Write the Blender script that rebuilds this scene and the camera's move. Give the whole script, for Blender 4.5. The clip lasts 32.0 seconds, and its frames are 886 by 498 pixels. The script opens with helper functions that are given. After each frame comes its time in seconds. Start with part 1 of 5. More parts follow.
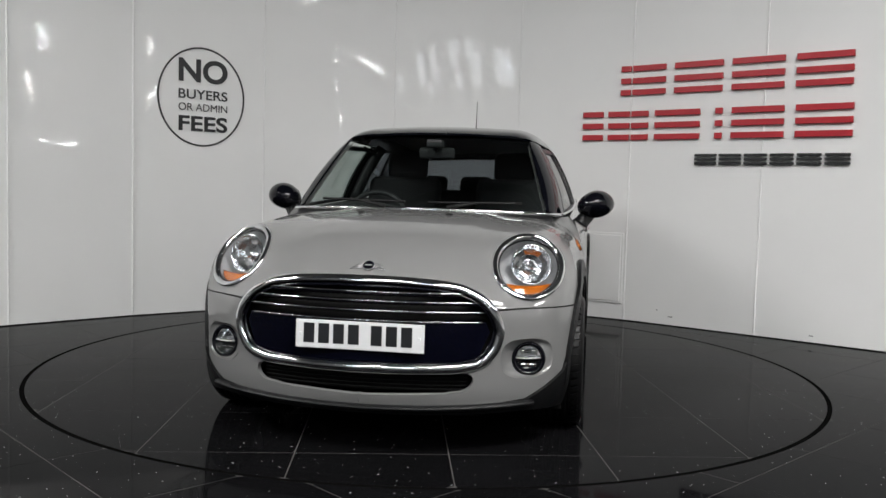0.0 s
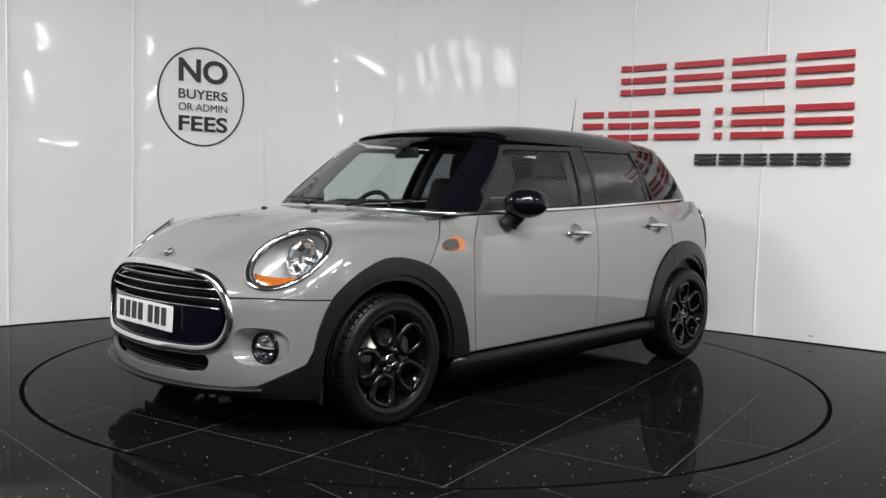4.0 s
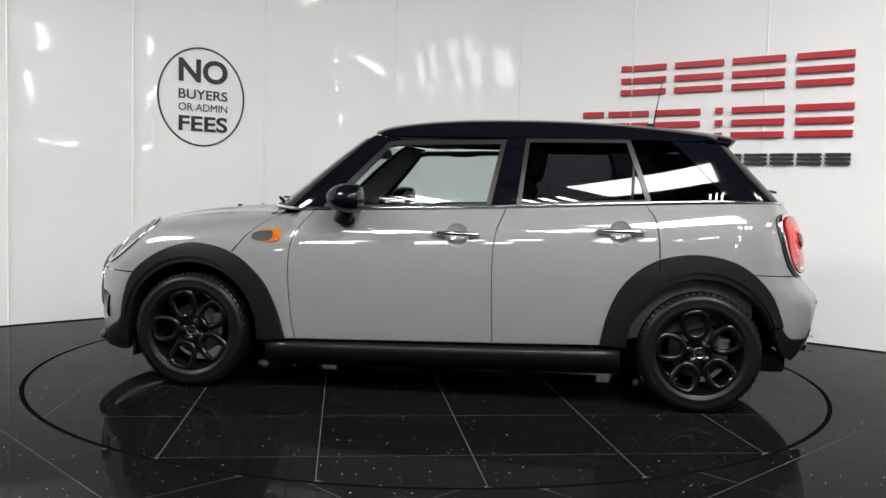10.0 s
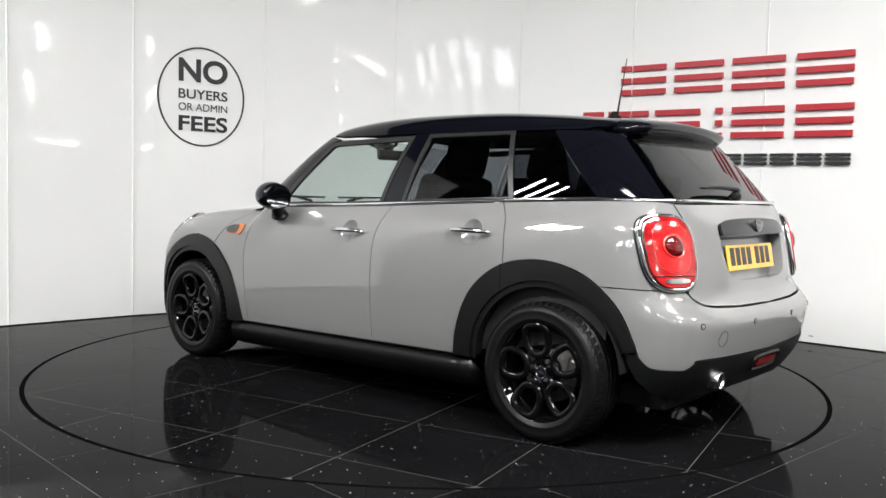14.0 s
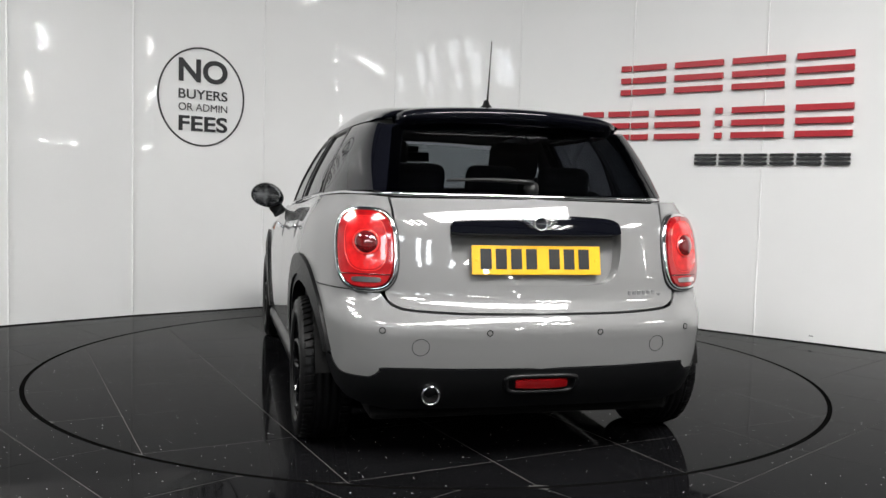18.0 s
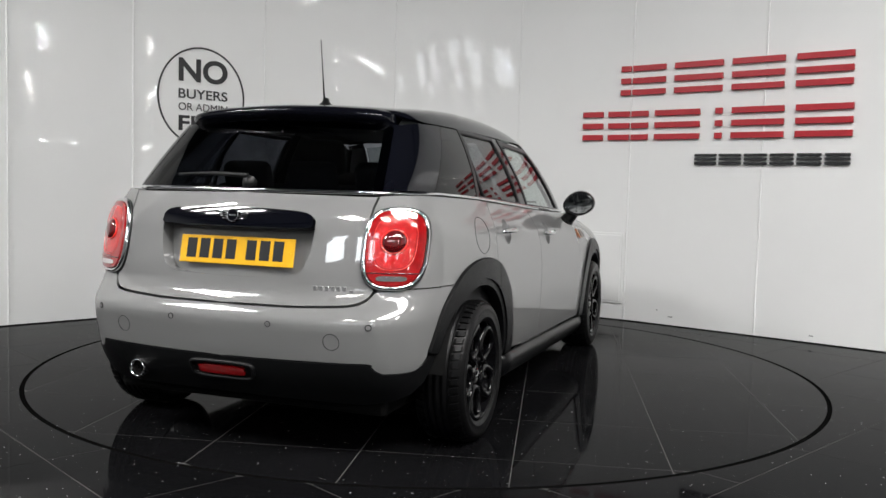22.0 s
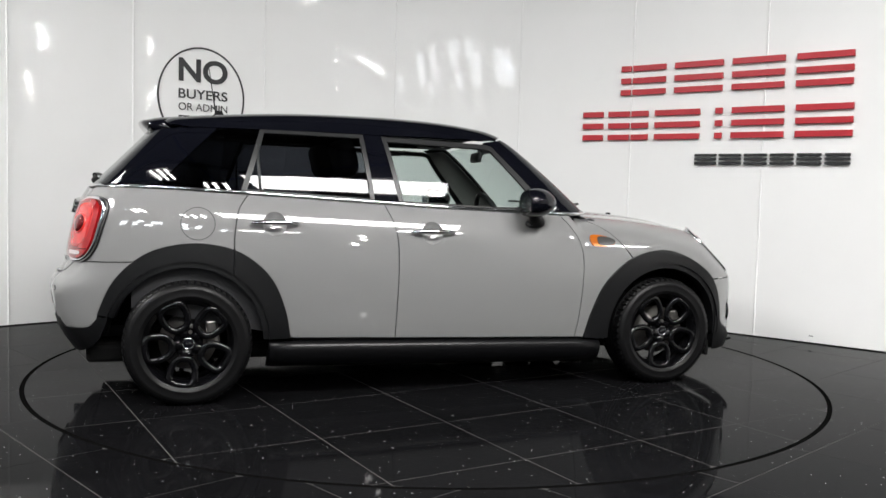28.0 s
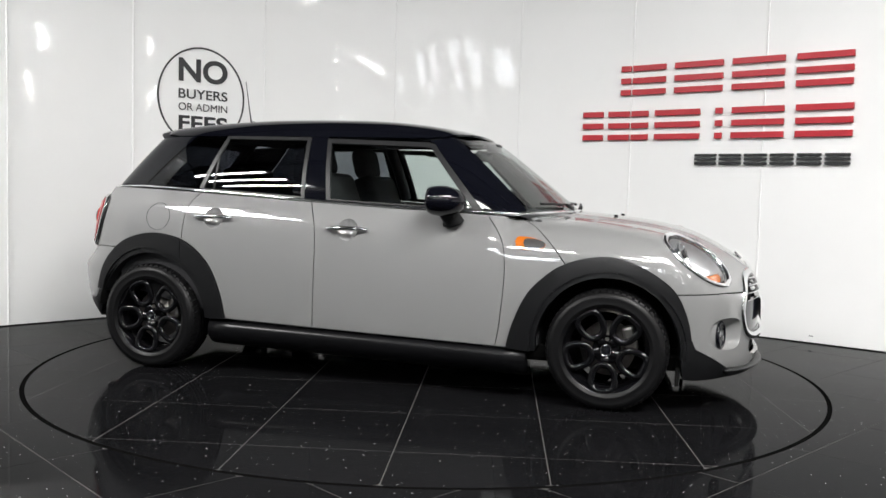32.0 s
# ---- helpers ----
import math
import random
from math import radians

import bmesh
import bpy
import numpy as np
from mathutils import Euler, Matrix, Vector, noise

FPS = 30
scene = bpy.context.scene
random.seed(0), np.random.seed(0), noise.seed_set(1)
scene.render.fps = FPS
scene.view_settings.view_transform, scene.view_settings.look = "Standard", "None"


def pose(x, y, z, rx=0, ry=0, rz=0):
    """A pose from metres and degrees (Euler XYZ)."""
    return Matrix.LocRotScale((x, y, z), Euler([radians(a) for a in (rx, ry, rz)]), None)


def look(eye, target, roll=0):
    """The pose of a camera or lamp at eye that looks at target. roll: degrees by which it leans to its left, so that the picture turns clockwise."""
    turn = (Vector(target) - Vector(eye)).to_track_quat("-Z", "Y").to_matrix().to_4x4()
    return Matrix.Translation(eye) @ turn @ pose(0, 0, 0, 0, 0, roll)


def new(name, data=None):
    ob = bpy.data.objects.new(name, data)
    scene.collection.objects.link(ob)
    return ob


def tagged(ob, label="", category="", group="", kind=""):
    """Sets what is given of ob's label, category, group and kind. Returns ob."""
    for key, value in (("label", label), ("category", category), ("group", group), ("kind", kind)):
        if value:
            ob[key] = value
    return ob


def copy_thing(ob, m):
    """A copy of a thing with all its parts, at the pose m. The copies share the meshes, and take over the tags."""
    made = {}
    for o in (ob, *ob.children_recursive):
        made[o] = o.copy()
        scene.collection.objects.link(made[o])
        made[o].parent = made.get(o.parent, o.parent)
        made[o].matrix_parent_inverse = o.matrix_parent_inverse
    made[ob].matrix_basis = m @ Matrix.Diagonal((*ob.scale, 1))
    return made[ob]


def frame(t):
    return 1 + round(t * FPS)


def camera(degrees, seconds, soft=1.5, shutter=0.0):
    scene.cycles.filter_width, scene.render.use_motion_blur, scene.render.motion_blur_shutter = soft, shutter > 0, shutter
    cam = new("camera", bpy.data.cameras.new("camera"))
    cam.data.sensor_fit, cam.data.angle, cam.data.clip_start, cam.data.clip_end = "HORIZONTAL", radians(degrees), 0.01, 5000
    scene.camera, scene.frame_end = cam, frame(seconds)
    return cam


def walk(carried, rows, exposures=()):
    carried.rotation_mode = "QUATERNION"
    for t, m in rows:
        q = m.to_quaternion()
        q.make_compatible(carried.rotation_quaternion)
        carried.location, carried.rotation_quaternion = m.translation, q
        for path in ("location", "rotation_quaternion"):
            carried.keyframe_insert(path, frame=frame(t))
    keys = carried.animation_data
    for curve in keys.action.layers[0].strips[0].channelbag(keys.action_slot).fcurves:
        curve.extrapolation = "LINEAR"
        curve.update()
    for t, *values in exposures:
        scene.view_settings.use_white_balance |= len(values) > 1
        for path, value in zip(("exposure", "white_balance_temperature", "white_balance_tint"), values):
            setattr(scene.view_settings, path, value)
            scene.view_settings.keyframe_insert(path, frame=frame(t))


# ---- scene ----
# camera on its tripod; the turntable's axis is the origin of the place
cam = camera(54.30, 32.0, soft=1.5)
PAN, TILT, ROLL = 0.0127, 0.0652, 1.52
EYE = Vector((0.0, -5.2138, 1.0343))
AHEAD = Vector((math.sin(PAN) * math.cos(TILT), math.cos(PAN) * math.cos(TILT), -math.sin(TILT)))
CAM = look(EYE, EYE + AHEAD, ROLL)
walk(cam, [(0.0, CAM), (32.0, CAM)], exposures=[(0.0, -0.57), (1.0, -0.72), (2.0, -0.34), (3.0, -0.37), (6.0, 0.12), (9.0, -0.12), (12.0, 0.05), (14.0, 0.19), (17.0, 0.06), (18.0, -0.17), (19.0, -0.61), (20.0, -0.6), (21.0, -0.54), (22.0, -0.36), (23.0, -0.08), (24.0, 0.1), (25.0, 0.15), (29.0, 0.0), (31.0, 0.13), (32.0, 0.12)])

# the turn of the table: degrees at the start, and degrees a second
TURN_START, TURN_RATE = -100.60, -8.647
CAR_X, CAR_Y = -0.1486, 0.0699
RING = 2.2345
FLOOR_Z = -0.006
# ---- light: an indoor hall, lit by tube lights under the roof and a glazed front behind the camera ----
world = bpy.data.worlds.new("hall_world")
scene.world = world
world.use_nodes = True
world.node_tree.nodes["Background"].inputs[0].default_value = (0.8, 0.85, 0.9, 1)
world.node_tree.nodes["Background"].inputs[1].default_value = 0.03


def area(name, m, sx, sy, power, colour=(1, 1, 1)):
    li = bpy.data.lights.new(name, "AREA")
    li.shape, li.size, li.size_y, li.energy, li.color = "RECTANGLE", sx, sy, power, colour
    ob = new(name, li)
    ob.matrix_world = m
    return ob


# one large panel light, three narrow added fills, under the roof: centre, turn, size, watts
# the narrow ones are unseen and only brighten the white wall's left
PANELS = ((2.15, -5.05, 5.1, 30, 3.4, 1.6, 760), (-6.4, -3.15, 5.42, 0, 2.6, 0.16, 275), (-6.4, -3.8, 5.42, 0, 2.6, 0.16, 275), (-6.4, -4.45, 5.42, 0, 2.6, 0.16, 275))
for px_, py_, pz_, turn_, sx_, sy_, watts in PANELS:
    area("panel_and_fill_lamp", pose(px_, py_, pz_, 0, 0, turn_), sx_, sy_, watts, (1.0, 0.985, 0.97))
# ---- materials ----
def material(name, colour, rough=0.5, metal=0.0, coat=0.0, spec=0.5, grain=0.0, scale=60.0, bump=0.0, bscale=200.0, rough_var=0.0, emit=None, emit_power=0.0, vary=0.0):
    """A Principled surface with colour variation at two scales, uneven gloss and fine relief."""
    m = bpy.data.materials.new(name)
    m.use_nodes = True
    nt = m.node_tree
    b = nt.nodes["Principled BSDF"]
    b.inputs["Base Color"].default_value = (*colour, 1)
    b.inputs["Roughness"].default_value = rough
    b.inputs["Metallic"].default_value = metal
    b.inputs["Coat Weight"].default_value = coat
    b.inputs["Coat Roughness"].default_value = 0.02
    b.inputs["Coat IOR"].default_value = 1.75
    b.inputs["Specular IOR Level"].default_value = spec
    tex = nt.nodes.new("ShaderNodeTexCoord")
    if grain or vary:
        fine, wide = nt.nodes.new("ShaderNodeTexNoise"), nt.nodes.new("ShaderNodeTexNoise")
        fine.inputs["Scale"].default_value, wide.inputs["Scale"].default_value = scale, 1.7
        fine.inputs["Detail"].default_value = wide.inputs["Detail"].default_value = 4
        info = nt.nodes.new("ShaderNodeObjectInfo")
        for n in (fine, wide):
            nt.links.new(tex.outputs["Object"], n.inputs["Vector"])
        mix = nt.nodes.new("ShaderNodeMath")
        mix.operation = "ADD"
        nt.links.new(fine.outputs["Fac"], mix.inputs[0])
        nt.links.new(wide.outputs["Fac"], mix.inputs[1])
        add = nt.nodes.new("ShaderNodeMath")
        add.operation = "MULTIPLY_ADD"
        nt.links.new(info.outputs["Random"], add.inputs[0])
        add.inputs[1].default_value = vary
        nt.links.new(mix.outputs[0], add.inputs[2])
        ramp = nt.nodes.new("ShaderNodeMapRange")
        ramp.inputs["From Min"].default_value, ramp.inputs["From Max"].default_value = 0.6, 1.4 + vary
        ramp.inputs["To Min"].default_value, ramp.inputs["To Max"].default_value = 1 - grain, 1 + grain
        nt.links.new(add.outputs[0], ramp.inputs["Value"])
        mul = nt.nodes.new("ShaderNodeVectorMath")
        mul.operation = "SCALE"
        mul.inputs[0].default_value = colour
        nt.links.new(ramp.outputs[0], mul.inputs["Scale"])
        nt.links.new(mul.outputs[0], b.inputs["Base Color"])
    if rough_var:
        rn, rr = nt.nodes.new("ShaderNodeTexNoise"), nt.nodes.new("ShaderNodeMapRange")
        rn.inputs["Scale"].default_value, rn.inputs["Detail"].default_value = 3.0, 6
        nt.links.new(tex.outputs["Object"], rn.inputs["Vector"])
        rr.inputs["From Min"].default_value, rr.inputs["From Max"].default_value = 0.3, 0.7
        rr.inputs["To Min"].default_value, rr.inputs["To Max"].default_value = max(0.0, rough - rough_var), rough + rough_var
        nt.links.new(rn.outputs["Fac"], rr.inputs["Value"])
        nt.links.new(rr.outputs[0], b.inputs["Roughness"])
    if bump:
        bn, bb = nt.nodes.new("ShaderNodeTexNoise"), nt.nodes.new("ShaderNodeBump")
        bn.inputs["Scale"].default_value, bn.inputs["Detail"].default_value = bscale, 3
        nt.links.new(tex.outputs["Object"], bn.inputs["Vector"])
        bb.inputs["Strength"].default_value, bb.inputs["Distance"].default_value = 1.0, bump
        nt.links.new(bn.outputs["Fac"], bb.inputs["Height"])
        nt.links.new(bb.outputs[0], b.inputs["Normal"])
    if emit:
        b.inputs["Emission Color"].default_value = (*emit, 1)
        b.inputs["Emission Strength"].default_value = emit_power
    return m


def clear_glass(name, tint, rough=0.0):
    """Thin pane: light passes with a tint, and the surface mirrors by Fresnel."""
    m = bpy.data.materials.new(name)
    m.use_nodes = True
    nt = m.node_tree
    nt.nodes.remove(nt.nodes["Principled BSDF"])
    t, g, mix, fr = (nt.nodes.new("ShaderNodeBsdfTransparent"), nt.nodes.new("ShaderNodeBsdfGlossy"), nt.nodes.new("ShaderNodeMixShader"), nt.nodes.new("ShaderNodeLayerWeight"))
    t.inputs[0].default_value = (*tint, 1)
    g.inputs["Roughness"].default_value = rough
    fr.inputs["Blend"].default_value = 0.5
    power, add = nt.nodes.new("ShaderNodeMath"), nt.nodes.new("ShaderNodeMath")
    power.operation, add.operation = "POWER", "MULTIPLY_ADD"
    power.inputs[1].default_value, add.inputs[1].default_value, add.inputs[2].default_value = 4.0, 0.9, 0.035
    nt.links.new(fr.outputs["Facing"], power.inputs[0])
    nt.links.new(power.outputs[0], add.inputs[0])
    nt.links.new(add.outputs[0], mix.inputs[0])
    nt.links.new(t.outputs[0], mix.inputs[1])
    nt.links.new(g.outputs[0], mix.inputs[2])
    nt.links.new(mix.outputs[0], nt.nodes["Material Output"].inputs[0])
    return m


WALL = material("gloss_white_panel", (0.80, 0.805, 0.80), 0.011, spec=0.22, grain=0.02, scale=2.0, bump=0.0017, bscale=1.6, rough_var=0.006)
PLAIN_WALL = material("painted_blockwork", (0.16, 0.165, 0.17), 0.7, grain=0.06, scale=14, bump=0.002, bscale=60)
# unseen east wall, made paler than the others to throw light on the car
BOUNCE_WALL = material("pale_bounce_wall", (0.5, 0.5, 0.49), 0.7, grain=0.06, scale=14, bump=0.002, bscale=60)
CEILING = material("sheet_ceiling", (0.14, 0.145, 0.15), 0.7, grain=0.08, scale=5)
TUBE = material("lit_tube", (0.9, 0.9, 0.9), 0.4, emit=(1, 0.98, 0.95), emit_power=85)
STRIP = material("lit_strip", (0.9, 0.9, 0.9), 0.4, emit=(1, 0.98, 0.95), emit_power=105)
PANE_LIT = material("daylight_pane", (0.8, 0.85, 0.9), 0.3, emit=(0.92, 0.97, 1.0), emit_power=13)
BLACK_GAP = material("dark_gap", (0.003, 0.003, 0.003), 1.0, spec=0.0, grain=0.1)
PAINT = material("grey_car_paint", (0.180, 0.1815, 0.180), 0.5, metal=0.0, coat=1.0, spec=0.3, grain=0.015, scale=900)
GLOSS_BLACK = material("gloss_black_paint", (0.0028, 0.0031, 0.0052), 0.06, coat=0.12, spec=0.28, grain=0.05, scale=40)
PLASTIC = material("black_textured_plastic", (0.005, 0.0052, 0.0057), 0.38, spec=0.3, grain=0.15, scale=30, bump=0.0004, bscale=900, rough_var=0.05)
UNDER = material("black_underbody", (0.005, 0.005, 0.005), 0.8, spec=0.12, grain=0.2, scale=20)
CHROME = material("polished_chrome", (0.82, 0.83, 0.84), 0.07, metal=1.0, rough_var=0.03)
RUBBER = material("tyre_rubber", (0.0042, 0.0042, 0.0045), 0.38, spec=0.18, grain=0.25, scale=25, bump=0.0004, bscale=500)
GLASS = clear_glass("clear_window_glass", (0.74, 0.80, 0.78))
TINTED = clear_glass("tinted_window_glass", (0.17, 0.18, 0.20))
# ---- mesh tools ----
def link_mesh(name, verts, faces, mat, parent=None, normals=None, smooth=True):
    me = bpy.data.meshes.new(name)
    me.from_pydata([tuple(v) for v in verts], [], [tuple(f) for f in faces])
    me.materials.append(mat)
    me.polygons.foreach_set("use_smooth", [smooth] * len(me.polygons))
    if normals is not None:
        me.normals_split_custom_set_from_vertices([tuple(n) for n in normals])
    ob = new(name, me)
    ob.parent = parent
    return ob


def part(name, bm, mat, parent, label="", smooth=False):
    me = bpy.data.meshes.new(name)
    bm.to_mesh(me)
    bm.free()
    me.materials.append(mat)
    me.polygons.foreach_set("use_smooth", [smooth] * len(me.polygons))
    ob = new(name, me)
    ob.parent = parent
    return tagged(ob, label)


def box(cx, cy, cz, sx, sy, sz, bevel=0.0, segs=2, m=None):
    bm = bmesh.new()
    bmesh.ops.create_cube(bm, size=1.0, matrix=Matrix.Translation((cx, cy, cz)) @ Matrix.Diagonal((sx, sy, sz, 1)))
    if bevel:
        bmesh.ops.bevel(bm, geom=bm.edges[:], offset=bevel, segments=segs, affect="EDGES", profile=0.5)
    if m is not None:
        bmesh.ops.transform(bm, matrix=m, verts=bm.verts[:])
    return bm


def cubic(xs, ys):
    """Natural cubic spline through the knots, straight beyond them."""
    xs, ys = np.array(xs, float), np.array(ys, float)
    if xs[0] > xs[-1]:
        xs, ys = xs[::-1], ys[::-1]
    n, h = len(xs), np.diff(xs)
    A, r = np.eye(n), np.zeros(n)
    for i in range(1, n - 1):
        A[i, i - 1], A[i, i], A[i, i + 1] = h[i - 1], 2 * (h[i - 1] + h[i]), h[i]
        r[i] = 6 * ((ys[i + 1] - ys[i]) / h[i] - (ys[i] - ys[i - 1]) / h[i - 1])
    M = np.linalg.solve(A, r)
    s0 = (ys[1] - ys[0]) / h[0] - h[0] * M[1] / 6
    s1 = (ys[-1] - ys[-2]) / h[-1] + h[-1] * M[-2] / 6

    def f(x):
        x = np.asarray(x, float)
        i = np.clip(np.searchsorted(xs, x) - 1, 0, n - 2)
        a, b = xs[i + 1] - x, x - xs[i]
        y = (M[i] * a**3 + M[i + 1] * b**3) / (6 * h[i]) + (ys[i] / h[i] - M[i] * h[i] / 6) * a + (ys[i + 1] / h[i] - M[i + 1] * h[i] / 6) * b
        return np.where(x < xs[0], ys[0] + s0 * (x - xs[0]), np.where(x > xs[-1], ys[-1] + s1 * (x - xs[-1]), y))

    return f


def curve(pts, n=8):
    """Catmull-Rom through pts, n steps a span."""
    P = np.array(pts, float)
    Q = np.vstack([2 * P[0] - P[1], P, 2 * P[-1] - P[-2]])
    out = []
    for i in range(1, len(Q) - 2):
        a, b, c, d = Q[i - 1], Q[i], Q[i + 1], Q[i + 2]
        for t in np.arange(n) / n:
            out.append(0.5 * (2 * b + (c - a) * t + (2 * a - 5 * b + 4 * c - d) * t**2 + (3 * b - a - 3 * c + d) * t**3))
    out.append(P[-1])
    return np.array(out)


def inside(P, loop):
    """Which of the points P lie in the closed polygon."""
    x, y = P[:, 0], P[:, 1]
    r = np.zeros(len(P), bool)
    a, b = loop, np.roll(loop, -1, 0)
    for (x0, y0), (x1, y1) in zip(a, b):
        if y0 != y1:
            r ^= ((y0 > y) != (y1 > y)) & (x < (x1 - x0) * (y - y0) / (y1 - y0) + x0)
    return r


def resample(loop, step):
    out = []
    for a, b in zip(loop, np.roll(loop, -1, 0)):
        k = max(1, int(np.ceil(np.linalg.norm(b - a) / step)))
        if np.linalg.norm(b - a) > 1e-5:
            out += [a + (b - a) * i / k for i in range(k)]
    return np.array(out)


def fill(loops, step):
    """Triangles of a plane region: the first loop without the others."""
    loops = [resample(np.asarray(l, float), step) for l in loops]
    lo, hi = loops[0].min(0), loops[0].max(0)
    gx, gy = np.meshgrid(np.arange(lo[0], hi[0], step), np.arange(lo[1], hi[1], step))
    g = np.c_[gx.ravel(), gy.ravel()]
    ok = inside(g, loops[0])
    for l in loops[1:]:
        ok &= ~inside(g, l)
    g = g[ok]
    rim = np.vstack(loops)
    if len(g):
        near = np.min(np.hypot(g[:, None, 0] - rim[None, :, 0], g[:, None, 1] - rim[None, :, 1]), 1)
        g = g[near > 0.5 * step]
    V = np.vstack([rim, g]) if len(g) else rim
    E, s = [], 0
    for l in loops:
        E += [(s + i, s + (i + 1) % len(l)) for i in range(len(l))]
        s += len(l)
    from mathutils.geometry import delaunay_2d_cdt
    v2, _, tri, *_ = delaunay_2d_cdt([Vector(v) for v in V], E, [], 0, 1e-6)
    v2 = np.array([tuple(v) for v in v2])
    tri = np.array(tri)
    c = v2[tri].mean(1)
    ok = inside(c, loops[0])
    for l in loops[1:]:
        ok &= ~inside(c, l)
    return v2, tri[ok], loops


def smax(a, b, k):
    h = np.maximum(k - np.abs(a - b), 0) / k
    return np.maximum(a, b) + h**3 * k / 6


def unit(v):
    v = np.asarray(v, float)
    return v / np.linalg.norm(v, axis=-1, keepdims=True)


def settle(F, P, d, far=2.5):
    """The places where rays that come in along -d meet the surface F = 0."""
    P = np.array(P, float)
    d = unit(d)
    P = P - (P @ d)[:, None] * d + far * d
    for _ in range(90):
        P -= np.clip(F(P) * 0.62, -0.3, 0.3)[:, None] * d
    return P


def slope(F, P):
    e = 1e-4
    return unit(np.stack([F(P + np.eye(3)[i] * e) - F(P - np.eye(3)[i] * e) for i in range(3)], -1))


def patch(name, F, d, loops, mat, parent=None, label="", step=0.03, off=0.0, thick=0.012, gap=0.0, mirror=False, move=None):
    """A panel: the piece of the surface F within 3D loops, seen along d, with folded edges."""
    d = unit(d)
    ex = unit(np.cross((0, 0, 1) if abs(d[2]) < 0.9 else (0, 1, 0), d))
    ey = np.cross(d, ex)
    flat = [np.c_[np.asarray(l) @ ex, np.asarray(l) @ ey] for l in loops]
    if gap:
        # shut lines: draw the outline in, but not along the car's middle
        a, b, c = np.roll(flat[0], 1, 0), flat[0], np.roll(flat[0], -1, 0)
        turn = np.sign(((b[:, 0] - a[:, 0]) * (b[:, 1] + a[:, 1])).sum())
        t = unit(c - a + 1e-9)
        keep = np.abs(np.asarray(loops[0])[:, 1]) > 0.002
        flat[0] = b + gap * turn * np.c_[t[:, 1], -t[:, 0]] * keep[:, None]
    v2, tri, rims = fill(flat, step)
    P = settle(F, v2[:, :1] * ex + v2[:, 1:] * ey, d)
    N = slope(F, P)
    a, b, c = (v2[tri[:, i]] for i in range(3))
    area2 = (b[:, 0] - a[:, 0]) * (c[:, 1] - a[:, 1]) - (b[:, 1] - a[:, 1]) * (c[:, 0] - a[:, 0])
    tri[area2 < 0] = tri[area2 < 0][:, ::-1]
    V, NN, faces, count = [P + N * off], [N], [list(t) for t in tri], len(P)
    for l in rims:
        near = [int(np.argmin(((v2 - q) ** 2).sum(1))) for q in l]
        p, n = P[near], N[near]
        t = unit(np.roll(p, -1, 0) - np.roll(p, 1, 0) + 1e-9)
        k = len(l)
        out = np.cross(t, n)
        V += [p + n * off, p + n * (off - thick)]
        NN += [out, out]
        for i in range(k):
            j = (i + 1) % k
            faces.append([count + i, count + k + i, count + k + j, count + j])
        count += 2 * k
    V, NN = np.vstack(V), np.vstack(NN)
    if mirror:
        V, NN = V * (1, -1, 1), NN * (1, -1, 1)
        faces = [f[::-1] for f in faces]
    if move is not None:
        V = V + move
    return tagged(link_mesh(name, V, faces, mat, parent, NN), label)


def loft(name, loops, mat, parent=None, label="", mirror=False, cap=True):
    """A skin over loops of equally many points, closed at the last one."""
    k = len(loops[0])
    V = np.vstack(loops)
    faces = [[i * k + j, i * k + (j + 1) % k, (i + 1) * k + (j + 1) % k, (i + 1) * k + j] for i in range(len(loops) - 1) for j in range(k)]
    if cap:
        faces.append([(len(loops) - 1) * k + j for j in range(k)])
    if mirror:
        V, faces = V * (1, -1, 1), [f[::-1] for f in faces]
    return tagged(link_mesh(name, V, faces, mat, parent), label)


def tube(name, path, r, mat, parent=None, label="", sides=8, closed=False, flat=1.0, up=None, mirror=False):
    """A bar swept along a path; flat squeezes its section along up."""
    P = np.asarray(path, float)
    k = len(P)
    T = unit((np.roll(P, -1, 0) - np.roll(P, 1, 0)) if closed else np.gradient(P, axis=0))
    U = np.array(up, float) if up is not None else np.array((0, 0, 1.0))
    U = np.broadcast_to(U, P.shape)
    A = np.cross(T, U)
    A = np.where(np.linalg.norm(A, axis=1, keepdims=True) < 1e-3, np.cross(T, (1, 0.2, 0)), A)
    A = unit(A)
    B = np.cross(A, T)
    V, faces = [], []
    rr = np.broadcast_to(np.asarray(r, float), (k,))
    for i in range(k):
        for j in range(sides):
            a = 2 * np.pi * j / sides
            V.append(P[i] + rr[i] * (np.cos(a) * A[i] + flat * np.sin(a) * B[i]))
    for i in range(k if closed else k - 1):
        for j in range(sides):
            p, q = (i + 1) % k, (j + 1) % sides
            faces.append([i * sides + j, i * sides + q, p * sides + q, p * sides + j])
    if not closed:
        faces += [list(range(sides))[::-1], [(k - 1) * sides + j for j in range(sides)]]
    V = np.array(V)
    if mirror:
        V, faces = V * (1, -1, 1), [f[::-1] for f in faces]
    return tagged(link_mesh(name, V, faces, mat, parent), label)


def lathe(profile, n=48, axis="y"):
    """A turned bmesh from (radius, along) points, round the y axis."""
    bm = bmesh.new()
    rings = []
    for r, h in profile:
        rings.append([bm.verts.new((r * math.cos(2 * math.pi * i / n), h, r * math.sin(2 * math.pi * i / n))) for i in range(n)])
    for a, b in zip(rings, rings[1:]):
        for i in range(n):
            j = (i + 1) % n
            bm.faces.new((a[i], b[i], b[j], a[j]))
    bmesh.ops.recalc_face_normals(bm, faces=bm.faces[:])
    return bm


